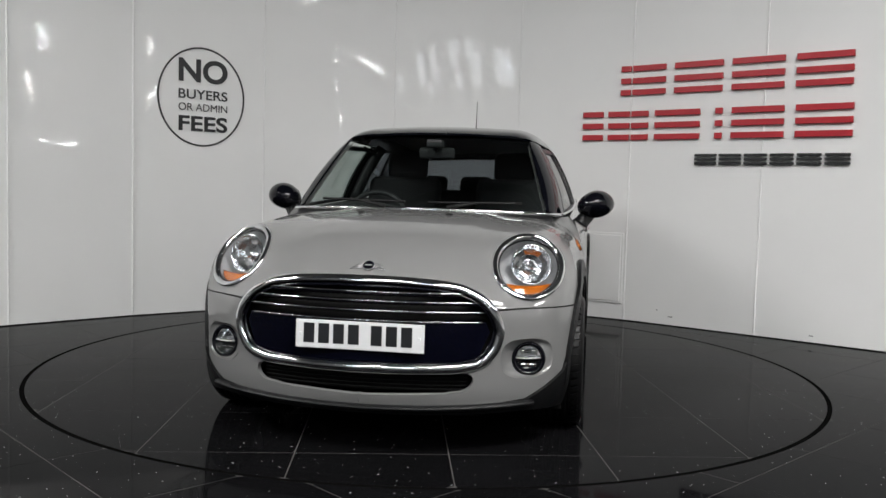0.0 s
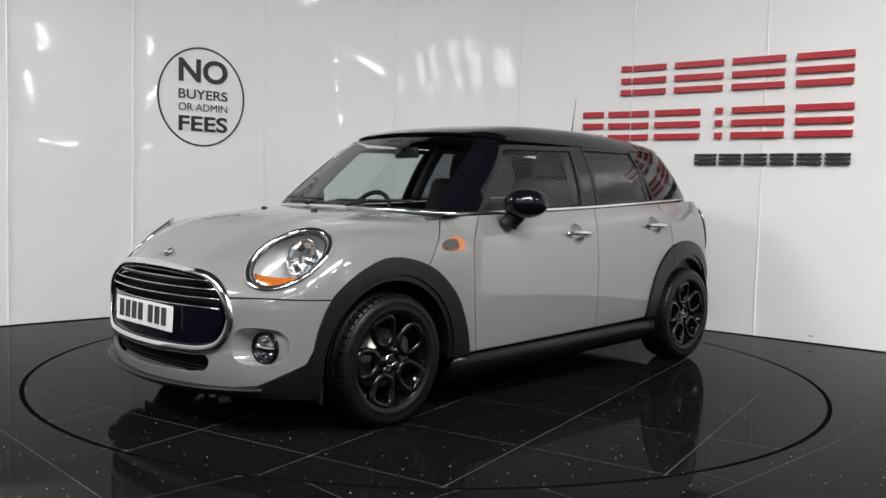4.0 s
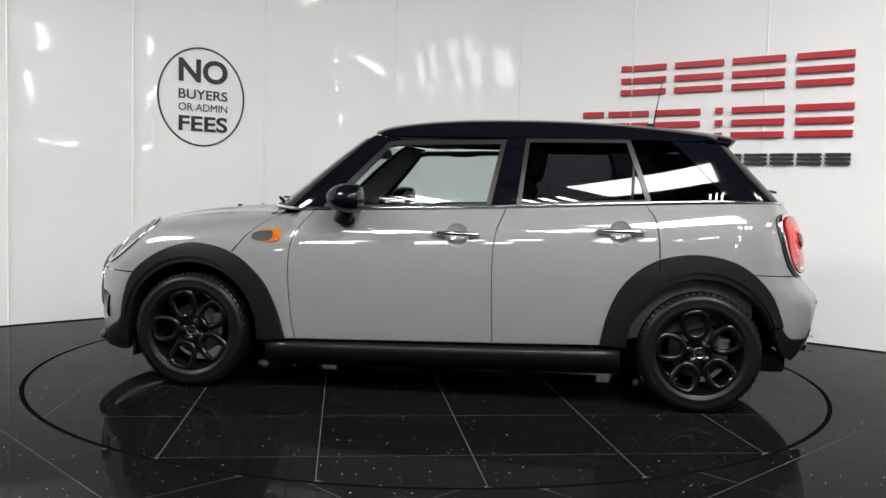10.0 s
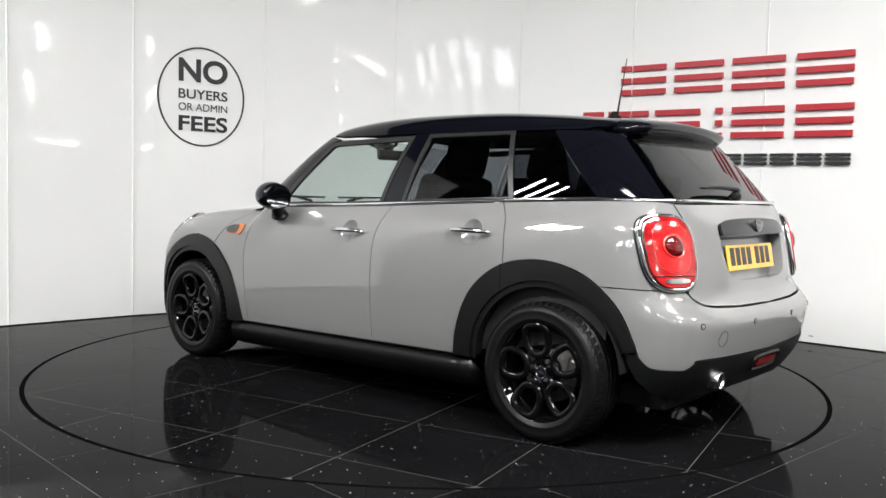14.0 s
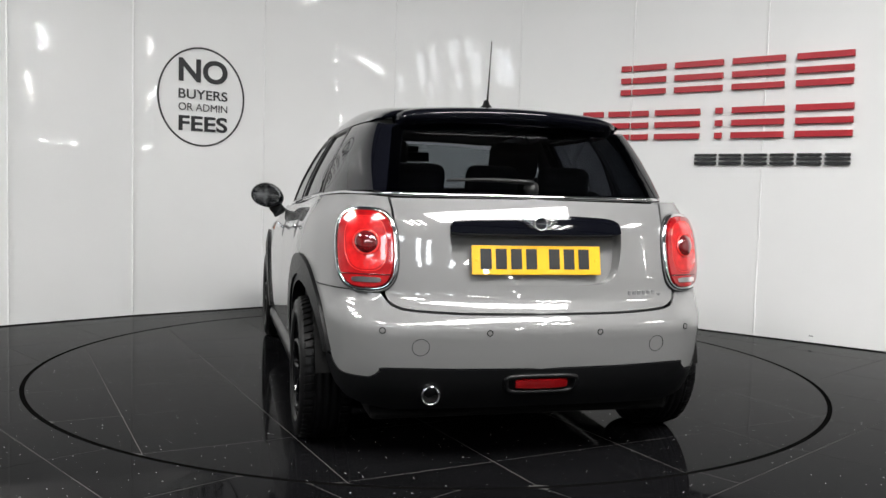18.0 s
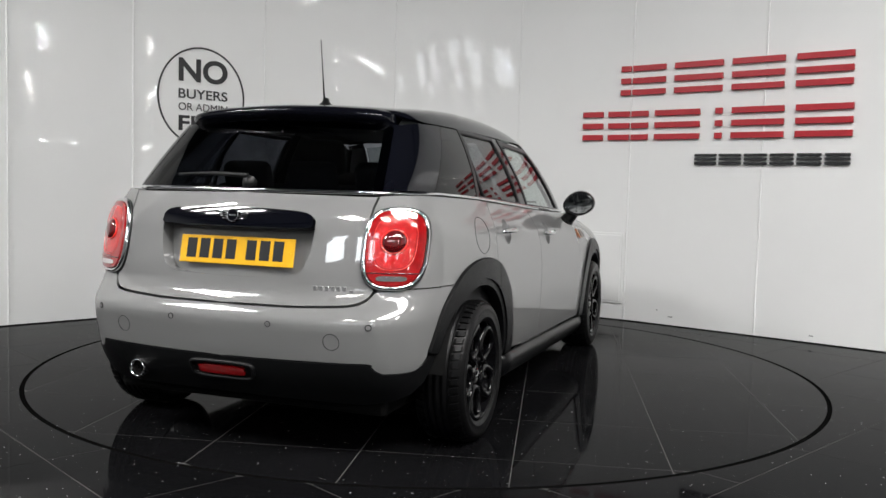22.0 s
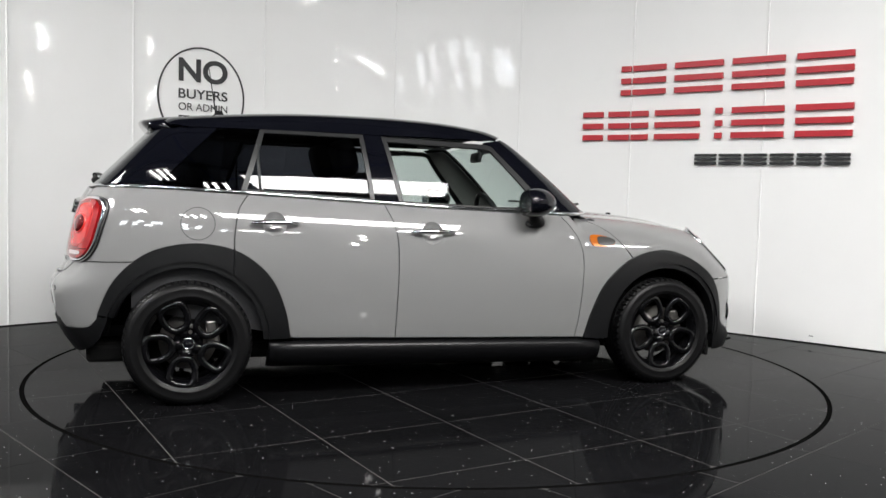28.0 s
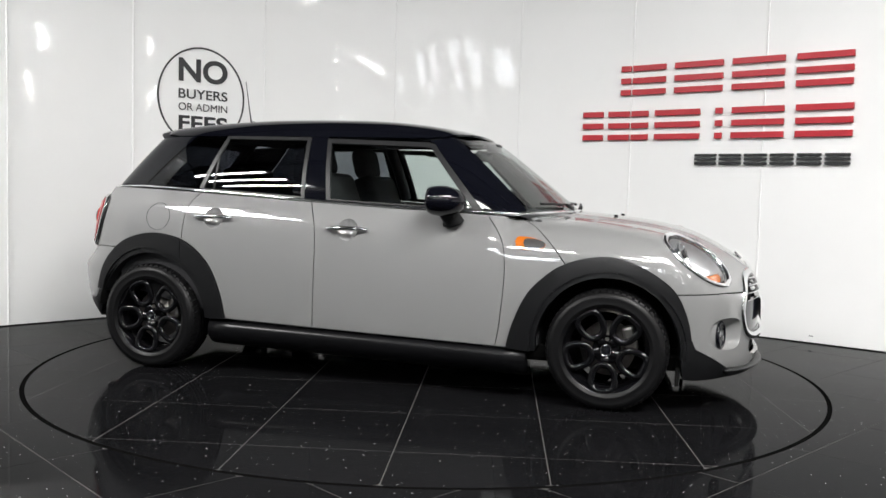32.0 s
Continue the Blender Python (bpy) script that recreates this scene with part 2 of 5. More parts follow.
def across(F, A, B, n, d):
    """Points on F from A to B, settled along d."""
    P = np.array(A) + (np.array(B) - np.array(A)) * np.linspace(0, 1, n)[:, None]
    return settle(F, P, d)
# ---- the hall ----
def granite(name):
    """Polished black stone with mirror flecks, their glint painted in as pale colour."""
    m = material(name, (0.0045, 0.0045, 0.005), 0.06, spec=0.011, grain=0.35, scale=90, rough_var=0.05, vary=0.5)
    nt = m.node_tree
    b = nt.nodes["Principled BSDF"]
    tex = nt.nodes.new("ShaderNodeTexCoord")
    vor = nt.nodes.new("ShaderNodeTexVoronoi")
    vor.voronoi_dimensions = "2D"
    vor.inputs["Scale"].default_value = 19
    size = nt.nodes.new("ShaderNodeMapRange")
    size.inputs["From Min"].default_value, size.inputs["From Max"].default_value = 0.5, 1.0
    size.inputs["To Min"].default_value, size.inputs["To Max"].default_value = 0.0, 0.045
    sep = nt.nodes.new("ShaderNodeSeparateColor")
    less = nt.nodes.new("ShaderNodeMath")
    less.operation = "LESS_THAN"
    nt.links.new(tex.outputs["Object"], vor.inputs["Vector"])
    nt.links.new(vor.outputs["Color"], sep.inputs[0])
    nt.links.new(sep.outputs[0], size.inputs["Value"])
    nt.links.new(vor.outputs["Distance"], less.inputs[0])
    nt.links.new(size.outputs[0], less.inputs[1])
    mix = nt.nodes.new("ShaderNodeMix")
    mix.data_type = "RGBA"
    old = b.inputs["Base Color"].links[0].from_socket
    nt.links.new(less.outputs[0], mix.inputs["Factor"])
    nt.links.new(old, mix.inputs["A"])
    mix.inputs["B"].default_value = (0.75, 0.76, 0.78, 1)
    nt.links.new(mix.outputs["Result"], b.inputs["Base Color"])
    return m


BLUE = material("blue_steel_paint", (0.01, 0.04, 0.20), 0.4, grain=0.1, scale=10)
STONE = granite("polished_black_granite")
GROUT = material("pale_grout", (0.042, 0.041, 0.04), 0.8, grain=0.3, scale=40)
TILE = 0.61

# sub-floor: grout shows in the joints
bm = bmesh.new()
bmesh.ops.create_grid(bm, x_segments=1, y_segments=1, size=12.0, matrix=Matrix.Translation((0, -2, FLOOR_Z - 0.0009)))
floor = part("floor", bm, GROUT, None)
tagged(floor, "black polished granite tile floor with pale joints", "floor", kind="structure")


def disc(r, n=160):
    return np.array([(r * math.cos(2 * math.pi * i / n), r * math.sin(2 * math.pi * i / n)) for i in range(n)])


def clip_disc(poly, r, keep_inside):
    """The pieces of a convex tile inside or outside a circle round the origin."""
    P = np.array(poly)
    rad = np.hypot(*P.T)
    if keep_inside and rad.max() < r:
        return P, None
    if not keep_inside and rad.min() > r and not inside(np.zeros((1, 2)), P)[0]:
        mid = (P + np.roll(P, -1, 0)) / 2
        if np.hypot(*mid.T).min() > r + 0.02:
            return P, None
    Q = resample(P, 0.02)
    ok = np.hypot(*Q.T) < r if keep_inside else np.hypot(*Q.T) > r
    if ok.sum() < 3:
        return None, None
    C = disc(r, 320)
    C = C[inside(C, P)]
    pts = np.vstack([Q[ok], C]) if len(C) else Q[ok]
    from mathutils.geometry import delaunay_2d_cdt
    v, _, tri, *_ = delaunay_2d_cdt([Vector(p) for p in pts], [], [], 0, 1e-6)
    v = np.array([tuple(p) for p in v])
    tri = np.array(tri)
    c = v[tri].mean(1)
    good = inside(c, P) & ((np.hypot(*c.T) < r) if keep_inside else (np.hypot(*c.T) > r - 0.0005))
    return v, tri[good]


def lay_tiles(parent, angle, u0, v0, reach, keep, pick, z, joint=0.0038, name="tile"):
    ca, sa = math.cos(radians(angle)), math.sin(radians(angle))
    n = int(reach / TILE) + 2
    for i in range(-n, n + 1):
        for j in range(-n, n + 1):
            u, v = u0 + i * TILE, v0 + j * TILE
            q = [(u + joint / 2, v + joint / 2), (u + TILE - joint / 2, v + joint / 2), (u + TILE - joint / 2, v + TILE - joint / 2), (u + joint / 2, v + TILE - joint / 2)]
            P = [(ca * a - sa * b, sa * a + ca * b) for a, b in q]
            if not pick(np.mean(P, 0)):
                continue
            V, tri = clip_disc(P, keep[0], keep[1])
            if V is None:
                continue
            c = V.mean(0)
            if tri is None:
                W = np.array([(x - c[0], y - c[1], 0) for x, y in V] + [(x - c[0], y - c[1], -0.003) for x, y in V])
                faces = [[0, 1, 2, 3]] + [[k, k + 4, (k + 1) % 4 + 4, (k + 1) % 4] for k in range(4)]
            else:
                if not len(tri):
                    continue
                W = np.array([(x - c[0], y - c[1], 0) for x, y in V])
                faces = [list(t) for t in tri]
            ob = link_mesh(name, W, faces, STONE, parent, smooth=False)
            ob.location = (c[0], c[1], z)
            ob.rotation_euler = (random.uniform(-0.0006, 0.0006), random.uniform(-0.0006, 0.0006), 0)


# outer floor, laid at 43 degrees
lay_tiles(floor, 43.0, 0.02, 0.11, 7.0, (RING + 0.012, False), lambda c: -3.4 < c[1] < 2.9 and abs(c[0]) < 4.4 and np.hypot(*c) > RING - 0.45, FLOOR_Z)

# the same tiles over the rest of the hall
V, faces = [], []
ca, sa = math.cos(radians(43.0)), math.sin(radians(43.0))
for i in range(-26, 27):
    for j in range(-26, 27):
        u, v = 0.02 + i * TILE, 0.11 + j * TILE
        q = [(ca * a - sa * b, sa * a + ca * b) for a, b in ((u + 0.00225, v + 0.00225), (u + TILE - 0.00225, v + 0.00225), (u + TILE - 0.00225, v + TILE - 0.00225), (u + 0.00225, v + TILE - 0.00225))]
        cx, cy = np.mean(q, 0)
        if (-3.4 < cy < 2.9 and abs(cx) < 4.4) or abs(cx) > 9.3 or not -10.7 < cy < 5.8:
            continue
        faces.append(list(range(len(V), len(V) + 4)))
        V += [(x, y, FLOOR_Z) for x, y in q]
tagged(link_mesh("far_tiles", V, faces, STONE, floor, smooth=False), kind="stuff")

# the turntable: a tiled steel disc, flush with the floor
bm = bmesh.new()
bmesh.ops.create_circle(bm, cap_ends=True, segments=160, radius=RING - 0.012, matrix=Matrix.Translation((0, 0, -0.0005)))
table = part("turntable", bm, material("light_grout", (0.06, 0.058, 0.056), 0.8, grain=0.4, scale=9), None)
tagged(table, "round vehicle turntable tiled in polished black granite", "turntable")
TA = 12.9
lay_tiles(table, TA, 0.005 - 3 * TILE, 0.014 - 3 * TILE, 6.0, (RING - 0.012, True), lambda c: np.hypot(*c) < RING + 0.43, 0.0)
bm = bmesh.new()
inner = bmesh.ops.create_circle(bm, segments=160, radius=RING - 0.0125)["verts"]
outer = bmesh.ops.create_circle(bm, segments=160, radius=RING + 0.0125)["verts"]
for i in range(160):
    j = (i + 1) % 160
    bm.faces.new((inner[i], outer[i], outer[j], inner[j]))
bmesh.ops.translate(bm, verts=bm.verts[:], vec=(0, 0, FLOOR_Z - 0.0002))
gap = part("turntable_gap", bm, BLACK_GAP, floor)

# the curved wall of gloss white panels
SEAMS = [(-5.2, -1.3), (-4.45, -0.45), (-3.75, 0.28), (-3.03, 0.985), (-2.36, 1.612), (-1.47, 2.28), (-0.369, 2.62), (0.75, 2.58), (1.635, 2.04), (2.488, 1.352), (3.34, 0.65), (4.2, -0.1), (5.0, -0.85)]
wall_back = new("wall_back")
tagged(wall_back, "tall curved wall of gloss white panels", "wall", kind="structure")
WALL_H = 4.2
SEAM_OUT = [unit(np.array((SEAMS[min(i + 1, len(SEAMS) - 1)][1] - SEAMS[max(i - 1, 0)][1], -(SEAMS[min(i + 1, len(SEAMS) - 1)][0] - SEAMS[max(i - 1, 0)][0]), 0.0))) for i in range(len(SEAMS))]
for i, ((ax, ay), (bx, by)) in enumerate(zip(SEAMS, SEAMS[1:])):
    V, N, faces = [], [], []
    for k, t in enumerate(np.linspace(0.0015, 0.9985, 5)):
        n = unit(SEAM_OUT[i] * (1 - t) + SEAM_OUT[i + 1] * t)
        x, y = ax + (bx - ax) * t, ay + (by - ay) * t
        for z in (0.002, WALL_H):
            V += [(x, y, z), (x - 0.03 * n[0], y - 0.03 * n[1], z)]
            N += [n, -n]
    for k in range(4):
        o, p = 4 * k, 4 * k + 4
        faces += [[o, p, p + 2, o + 2], [o + 1, o + 3, p + 3, p + 1], [o, o + 1, p + 1, p], [o + 2, p + 2, p + 3, o + 3]]
    link_mesh("panel", V, faces, WALL, wall_back, N)
for i, (ax, ay) in enumerate(SEAMS):
    strip = part("joint_strip", box(0, 0, WALL_H / 2, 0.011, 0.012, WALL_H, 0.002, 1), WALL, wall_back)
    strip.matrix_world = pose(ax + 0.003 * SEAM_OUT[i][0], ay + 0.003 * SEAM_OUT[i][1], 0.002, 0, 0, math.degrees(math.atan2(SEAM_OUT[i][0], -SEAM_OUT[i][1])))

# plain walls and roof close the hall; the pale east one bounces light
for name, cx, cy, sx, sy in (("wall_north", 0, 6.05, 19, 0.1), ("wall_east", 9.55, -2.5, 0.1, 17), ("wall_west", -9.55, -2.5, 0.1, 17), ("wall_south", 0, -11.05, 19, 0.1)):
    tagged(part(name, box(cx, cy, 2.75, sx, sy, 5.5), BOUNCE_WALL if name == "wall_east" else PLAIN_WALL, None), "plain painted wall of the hall", "wall", kind="structure")
tagged(part("ceiling", box(0, -2.5, 5.55, 19.2, 17.2, 0.1), CEILING, None), "grey sheet roof of the hall", "ceiling", kind="structure")
for i in range(6):
    tagged(part("roof_beam", box(0, -10.3 + 2.6 * i, 5.36, 19, 0.14, 0.28, 0.01), PLASTIC, None), "dark steel beam under the roof", "beam", "roof beams")
for i in range(4):
    ob = part("roof_brace", box(0, 0, 0, 0.09, 4.2, 0.12, 0.01), BLUE, None)
    ob.matrix_world = pose(-3.6 + 2.4 * i, -4.6, 5.442, 0, 0, 28 if i % 2 else -28)
    tagged(ob, "blue steel brace under the roof", "brace", "roof braces")
# the narrow panels are added fill lights, not known fittings of the hall
for px_, py_, pz_, turn_, sx_, sy_, watts in PANELS:
    panel = new("panel_light")
    tagged(panel, ("large" if sy_ > 1 else "added unseen long narrow") + " lit panel light hung under the roof", "ceiling light", "panel lights")
    panel.matrix_world = pose(px_, py_, pz_, 0, 0, turn_)
    part("backing", box(0, 0, 0.04, sx_ + 0.1, sy_ + 0.1, 0.03, 0.01), PLASTIC, panel)
    for s_ in (-1, 1):
        part("frame_rail", box(0, s_ * (sy_ / 2 + 0.035), 0.0, sx_ + 0.1, 0.05, 0.07, 0.008), PLASTIC, panel)
        part("frame_rail", box(s_ * (sx_ / 2 + 0.035), 0, 0.0, 0.05, sy_, 0.07, 0.008), PLASTIC, panel)
        part("hanger", box(s_ * sx_ * 0.4, 0, (5.5 - pz_) / 2 + 0.02, 0.014, 0.014, 5.5 - pz_ - 0.04), PLASTIC, panel)
# light fittings of three tubes each, hung askew under the roof
fitting = None
for fx_, fy_ in ((-2.2, -6.1), (0.0, -6.9), (4.6, -6.6), (6.8, -4.3)):
    m = pose(fx_, fy_, 5.0, 0, 0, 20)
    if fitting is None:
        fitting = new("tube_light")
        part("housing", box(0, 0, 0.045, 1.0, 1.3, 0.06, 0.01), PLASTIC, fitting)
        for x in (-0.34, 0.0, 0.34):
            part("tube", box(x, 0, 0.0, 0.13, 1.15, 0.03, 0.012), TUBE, fitting, "glowing white tube")
        for y in (-0.5, 0.5):
            part("hanger", box(0, y, 0.285, 0.012, 0.012, 0.44), PLASTIC, fitting)
        tagged(fitting, "lit three-tube light hung under the roof", "ceiling light", "tube lights")
        fitting.matrix_world = m
    else:
        copy_thing(fitting, m)
# bright panes high in the front wall and small lit strips
glazing = new("window_front")
tagged(glazing, "row of bright slanted clerestory panes", "window", kind="structure")
for x, z, w, h, a in ((2.35, 3.72, 0.30, 0.5, 24), (0.95, 4.02, 0.30, 0.75, 12), (0.25, 4.2, 0.34, 0.85, 8), (-1.15, 4.42, 0.55, 0.62, 6), (-2.2, 4.58, 0.62, 0.46, 0), (-2.75, 4.1, 0.6, 0.8, -4), (-4.6, 4.52, 1.3, 0.32, -6), (-4.9, 4.1, 1.5, 0.55, -4), (-1.6, 3.8, 0.5, 0.35, 10), (0.3, 3.6, 0.3, 0.3, 14)):
    p = part("pane", box(0, 0, 0, w, 0.03, h), PANE_LIT, glazing)
    p.matrix_world = pose(x, -10.9, z, 0, a, 0)
strip = None
for x, y, z, w, h, a, side in ((5.86, -10.985, 4.5, 0.07, 0.5, 0, 0), (5.78, -10.985, 3.75, 0.07, 0.35, 0, 0), (5.5, -10.985, 2.82, 0.10, 0.3, 0, 0), (3.9, -10.985, 4.18, 1.3, 0.07, -17, 0),
                               (9.485, -5.535, 4.18, 0.02, 0.5, -6, 1), (9.485, -5.675, 3.2, 0.02, 0.45, -12, 1), (9.485, -5.63, 2.80, 0.02, 0.14, -10, 1), (9.485, -5.51, 1.92, 0.16, 0.04, 28, 1), (9.485, -5.23, 1.76, 0.03, 0.03, 0, 1), (9.485, -5.86, 1.99, 0.05, 0.025, 0, 1)):
    ob = part("strip_light", box(0, 0, 0, w, 0.03, h, 0.004, 1), STRIP, None, "slim glowing strip light on the hall's wall")
    tagged(ob, "slim glowing strip light on the hall's wall", "strip light", "strip lights")
    ob.matrix_world = pose(x, y, z, 0, 0, 90 if side else 0) @ pose(0, 0, 0, 0, a, 0)


# ---- things on the wall ----
def lettering(body, wide, high, depth, bold=0.0):
    """A word as a mesh that fills a box, in the x-z plane, facing -y."""
    cu = bpy.data.curves.new("words", "FONT")
    cu.body, cu.size, cu.extrude, cu.offset = body, 1.0, 0.01, bold
    ob = new("words", cu)
    bpy.context.view_layer.update()
    me = bpy.data.meshes.new_from_object(ob.evaluated_get(bpy.context.evaluated_depsgraph_get()))
    bpy.data.objects.remove(ob)
    co = np.array([tuple(v.co) for v in me.vertices])
    lo, hi = co.min(0), co.max(0)
    for v in me.vertices:
        v.co = ((v.co.x - lo[0]) / (hi[0] - lo[0]) * wide, -(v.co.z - lo[2]) / (hi[2] - lo[2]) * depth, (v.co.y - lo[1]) / (hi[1] - lo[1]) * high)
    me.flip_normals()
    return me


INK = material("black_vinyl", (0.012, 0.013, 0.015), 0.4, grain=0.1, scale=20)
RED = material("red_acrylic", (0.42, 0.012, 0.022), 0.35, coat=0.2, grain=0.05, scale=15)


def on_wall(a, b, s, z, proud=0.004):
    """A pose on the wall between two seam points: s along it, facing the hall."""
    ang = math.degrees(math.atan2(b[1] - a[1], b[0] - a[0]))
    return pose(a[0], a[1], 0, 0, 0, ang) @ Matrix.Translation((s, -proud, z))


notice = new("wall_notice")
tagged(notice, "round black notice about no fees on the white wall", "sign")
LA, LB = SEAMS[4], SEAMS[5]
notice.matrix_world = on_wall(LA, LB, 0.556, 1.76)
V, faces, n = [], [], 72
for i in range(n):
    c, sn = math.cos(2 * math.pi * i / n), math.sin(2 * math.pi * i / n)
    V += [((0.37 - w) * c, y, (0.402 - w) * sn) for w, y in ((0, 0.003), (0, -0.002), (0.0135, -0.002), (0.0135, 0.003))]
    j = (i + 1) % n
    faces += [[4 * i + k, 4 * i + k + 1, 4 * j + k + 1, 4 * j + k] for k in range(3)]
link_mesh("notice_ring", V, faces, INK, notice, smooth=False)
for body, x, z, w, h, bold in (("NO", -0.197, 0.115, 0.415, 0.19, 0.03), ("BUYERS", -0.197, -0.02, 0.415, 0.078, 0.012), ("OR ADMIN", -0.197, -0.115, 0.415, 0.06, 0.0), ("FEES", -0.195, -0.28, 0.415, 0.125, 0.024)):
    me = lettering(body, w, h, 0.003, bold)
    me.materials.append(INK)
    ob = new("notice_word", me)
    ob.parent = notice
    ob.location = (x, 0.001, z)

# the dealer's raised sign: plain bars
RA, RB = SEAMS[8], SEAMS[10]
sign = new("raised_wall_sign")
tagged(sign, "raised red and black bar sign on the white wall", "sign")
sign.matrix_world = on_wall(RA, RB, 0.0, 0.0, 0.002)


BEND = sign.matrix_world.inverted() @ on_wall(SEAMS[7], SEAMS[8], 0.0, 0.0, 0.002)


def bar(x0, x1, z0, z1, mat, bent=False):
    """A bar on the sign's own wall panel, or on the panel before the bend."""
    ob = part("sign_bar", box((x0 + x1) / 2, -0.013, (z0 + z1) / 2, x1 - x0, 0.024, z1 - z0, 0.002, 1), mat, sign)
    if bent:
        ob.matrix_basis = BEND


for z0 in (1.882, 1.977, 2.078):
    bar(0.945, 1.028, z0, z0 + 0.046, RED, True)
for z0 in (1.512, 1.608, 1.705):
    bar(0.62, 0.80, z0, z0 + 0.046, RED, True)
    bar(0.845, 1.028, z0, z0 + 0.046, RED, True)
for x0, x1 in ((0.012, 0.30), (0.377, 0.772), (0.845, 1.24), (1.325, 1.72)):
    for z0 in (1.882, 1.977, 2.078):
        bar(x0, x1, z0, z0 + 0.046, RED)
for x0, x1 in ((0.012, 0.16), (0.22, 0.60), (0.725, 0.782), (0.855, 1.25), (1.333, 1.732)):
    for z0 in (1.512, 1.608, 1.705):
        bar(x0, x1, z0, z0 + 0.046, RED)
for i in range(6):
    for z0 in (1.31, 1.342, 1.374):
        bar(0.574 + 0.196 * i, 0.574 + 0.196 * i + 0.172, z0, z0 + 0.019, INK)

hatch = new("wall_hatch")
tagged(hatch, "small white access hatch low on the wall", "hatch")
HA, HB = SEAMS[7], SEAMS[8]
hl = math.hypot(HB[0] - HA[0], HB[1] - HA[1])
hatch.matrix_world = on_wall(HA, HB, hl - 0.03, 0.145, 0.0)
part("hatch_frame", box(-0.19, -0.006, 0.29, 0.40, 0.012, 0.60, 0.003, 1), WALL, hatch)
part("hatch_door", box(-0.19, -0.014, 0.29, 0.36, 0.012, 0.56, 0.003, 1), WALL, hatch)

# scuffs and scraps along the wall's foot
for s_, z_, w_ in ((0.42, 0.07, 0.035), (0.30, 0.115, 0.012), (1.52, 0.05, 0.03), (-0.04, 0.035, 0.02)):
    p = part("scuff", box(0, 0, 0, w_, 0.0012, 0.006), INK, wall_back)
    p.matrix_world = on_wall(RA, RB, s_, z_, 0.001)
# ---- the car: its surface as one smooth form ----
# x forward, y to the car's left, z up; the wheels stand at x = +-1.2835
Z_BELT = cubic([-1.9, -1.47, -0.99, -0.53, -0.18, 0.33, 0.65, 0.95], [1.03, 1.024, 1.005, 0.982, 0.965, 0.945, 0.935, 0.928])
W_SIDE = cubic([0.05, 0.18, 0.28, 0.42, 0.55, 0.68, 0.78, 0.86, 0.92, 0.97, 1.03], [0.74, 0.802, 0.832, 0.848, 0.853, 0.851, 0.842, 0.823, 0.793, 0.76, 0.72])
Z_BONNET = cubic([0.6, 0.95, 1.14, 1.38, 1.62, 1.80, 1.91, 2.0, 2.1], [0.955, 0.945, 0.934, 0.91, 0.862, 0.79, 0.725, 0.655, 0.57])
X_NOSE = cubic([0.0, 0.15, 0.22, 0.35, 0.52, 0.62, 0.72, 0.82], [1.90, 1.995, 2.022, 2.03, 2.03, 2.02, 1.985, 1.92])
X_TAIL = cubic([0.0, 0.2, 0.32, 0.42, 0.5, 0.55, 0.585, 0.62, 0.7, 0.82, 0.92, 1.0, 1.06], [-1.68, -1.82, -1.902, -1.934, -1.948, -1.949, -1.928, -1.900, -1.880, -1.858, -1.832, -1.79, -1.752])


# the headlamps lie flat in the shoulders of the nose: centre, half axes, turn, facing
LAMP_C, LAMP_A, LAMP_B, LAMP_TURN = np.array((1.6843, 0.6254, 0.7337)), 0.141, 0.1963, -0.7433
LAMP_D = unit((0.6205, 0.3768, 0.6878))


def lower(P):
    x, y, z = P[:, 0], P[:, 1], P[:, 2]
    ay = np.abs(y)
    f = np.maximum(x - 0.95, 0)
    r = np.maximum(-1.05 - x, 0)
    side = ay - (W_SIDE(z + 0.975 - Z_BELT(np.clip(x, -1.8, 0.9)) * 1.0) - 0.05 * f**2 - 0.19 * r**2)
    front = (x - (X_NOSE(z) - 0.33 * ay**2 - 0.22 * ay**4)) * 0.95
    tail = ((X_TAIL(z) + 0.13 * ay**2 + 0.25 * np.clip((z - 0.56) / 0.1, 0, 1) * ay**4) - x) * 0.95
    rise = 0.5 - 0.5 * np.tanh((ay - 0.36 - 0.10 * (1.5 - x)) / 0.036)
    top = (z - (Z_BONNET(x) - 0.004 - 0.075 * ay**2 + 0.0105 * rise * np.clip((1.92 - x) / 0.25, 0, 1))) * 0.9
    top = top - 12.0 * np.maximum(0.80 - x, 0) ** 2
    g = smax(front, top, 0.10)
    g = smax(g, side, 0.24)
    flat = (np.c_[x, ay, z] - LAMP_C) @ LAMP_D - 0.012
    g = smax(g, flat, 0.05)
    return smax(g, tail, 0.30 - 0.12 * np.clip((z - 0.56) / 0.1, 0, 1))


Y_GLASS = cubic([-1.85, -1.6, -1.4, -1.0, -0.3, 0.3, 0.75, 1.1], [0.565, 0.634, 0.687, 0.738, 0.757, 0.748, 0.715, 0.66])
Z_ROOF = cubic([-1.6, -1.52, -1.3, -0.96, -0.72, -0.49, -0.155, 0.045, 0.245, 0.38, 0.49, 0.6], [1.36, 1.372, 1.40, 1.43, 1.443, 1.447, 1.444, 1.434, 1.412, 1.388, 1.358, 1.32])


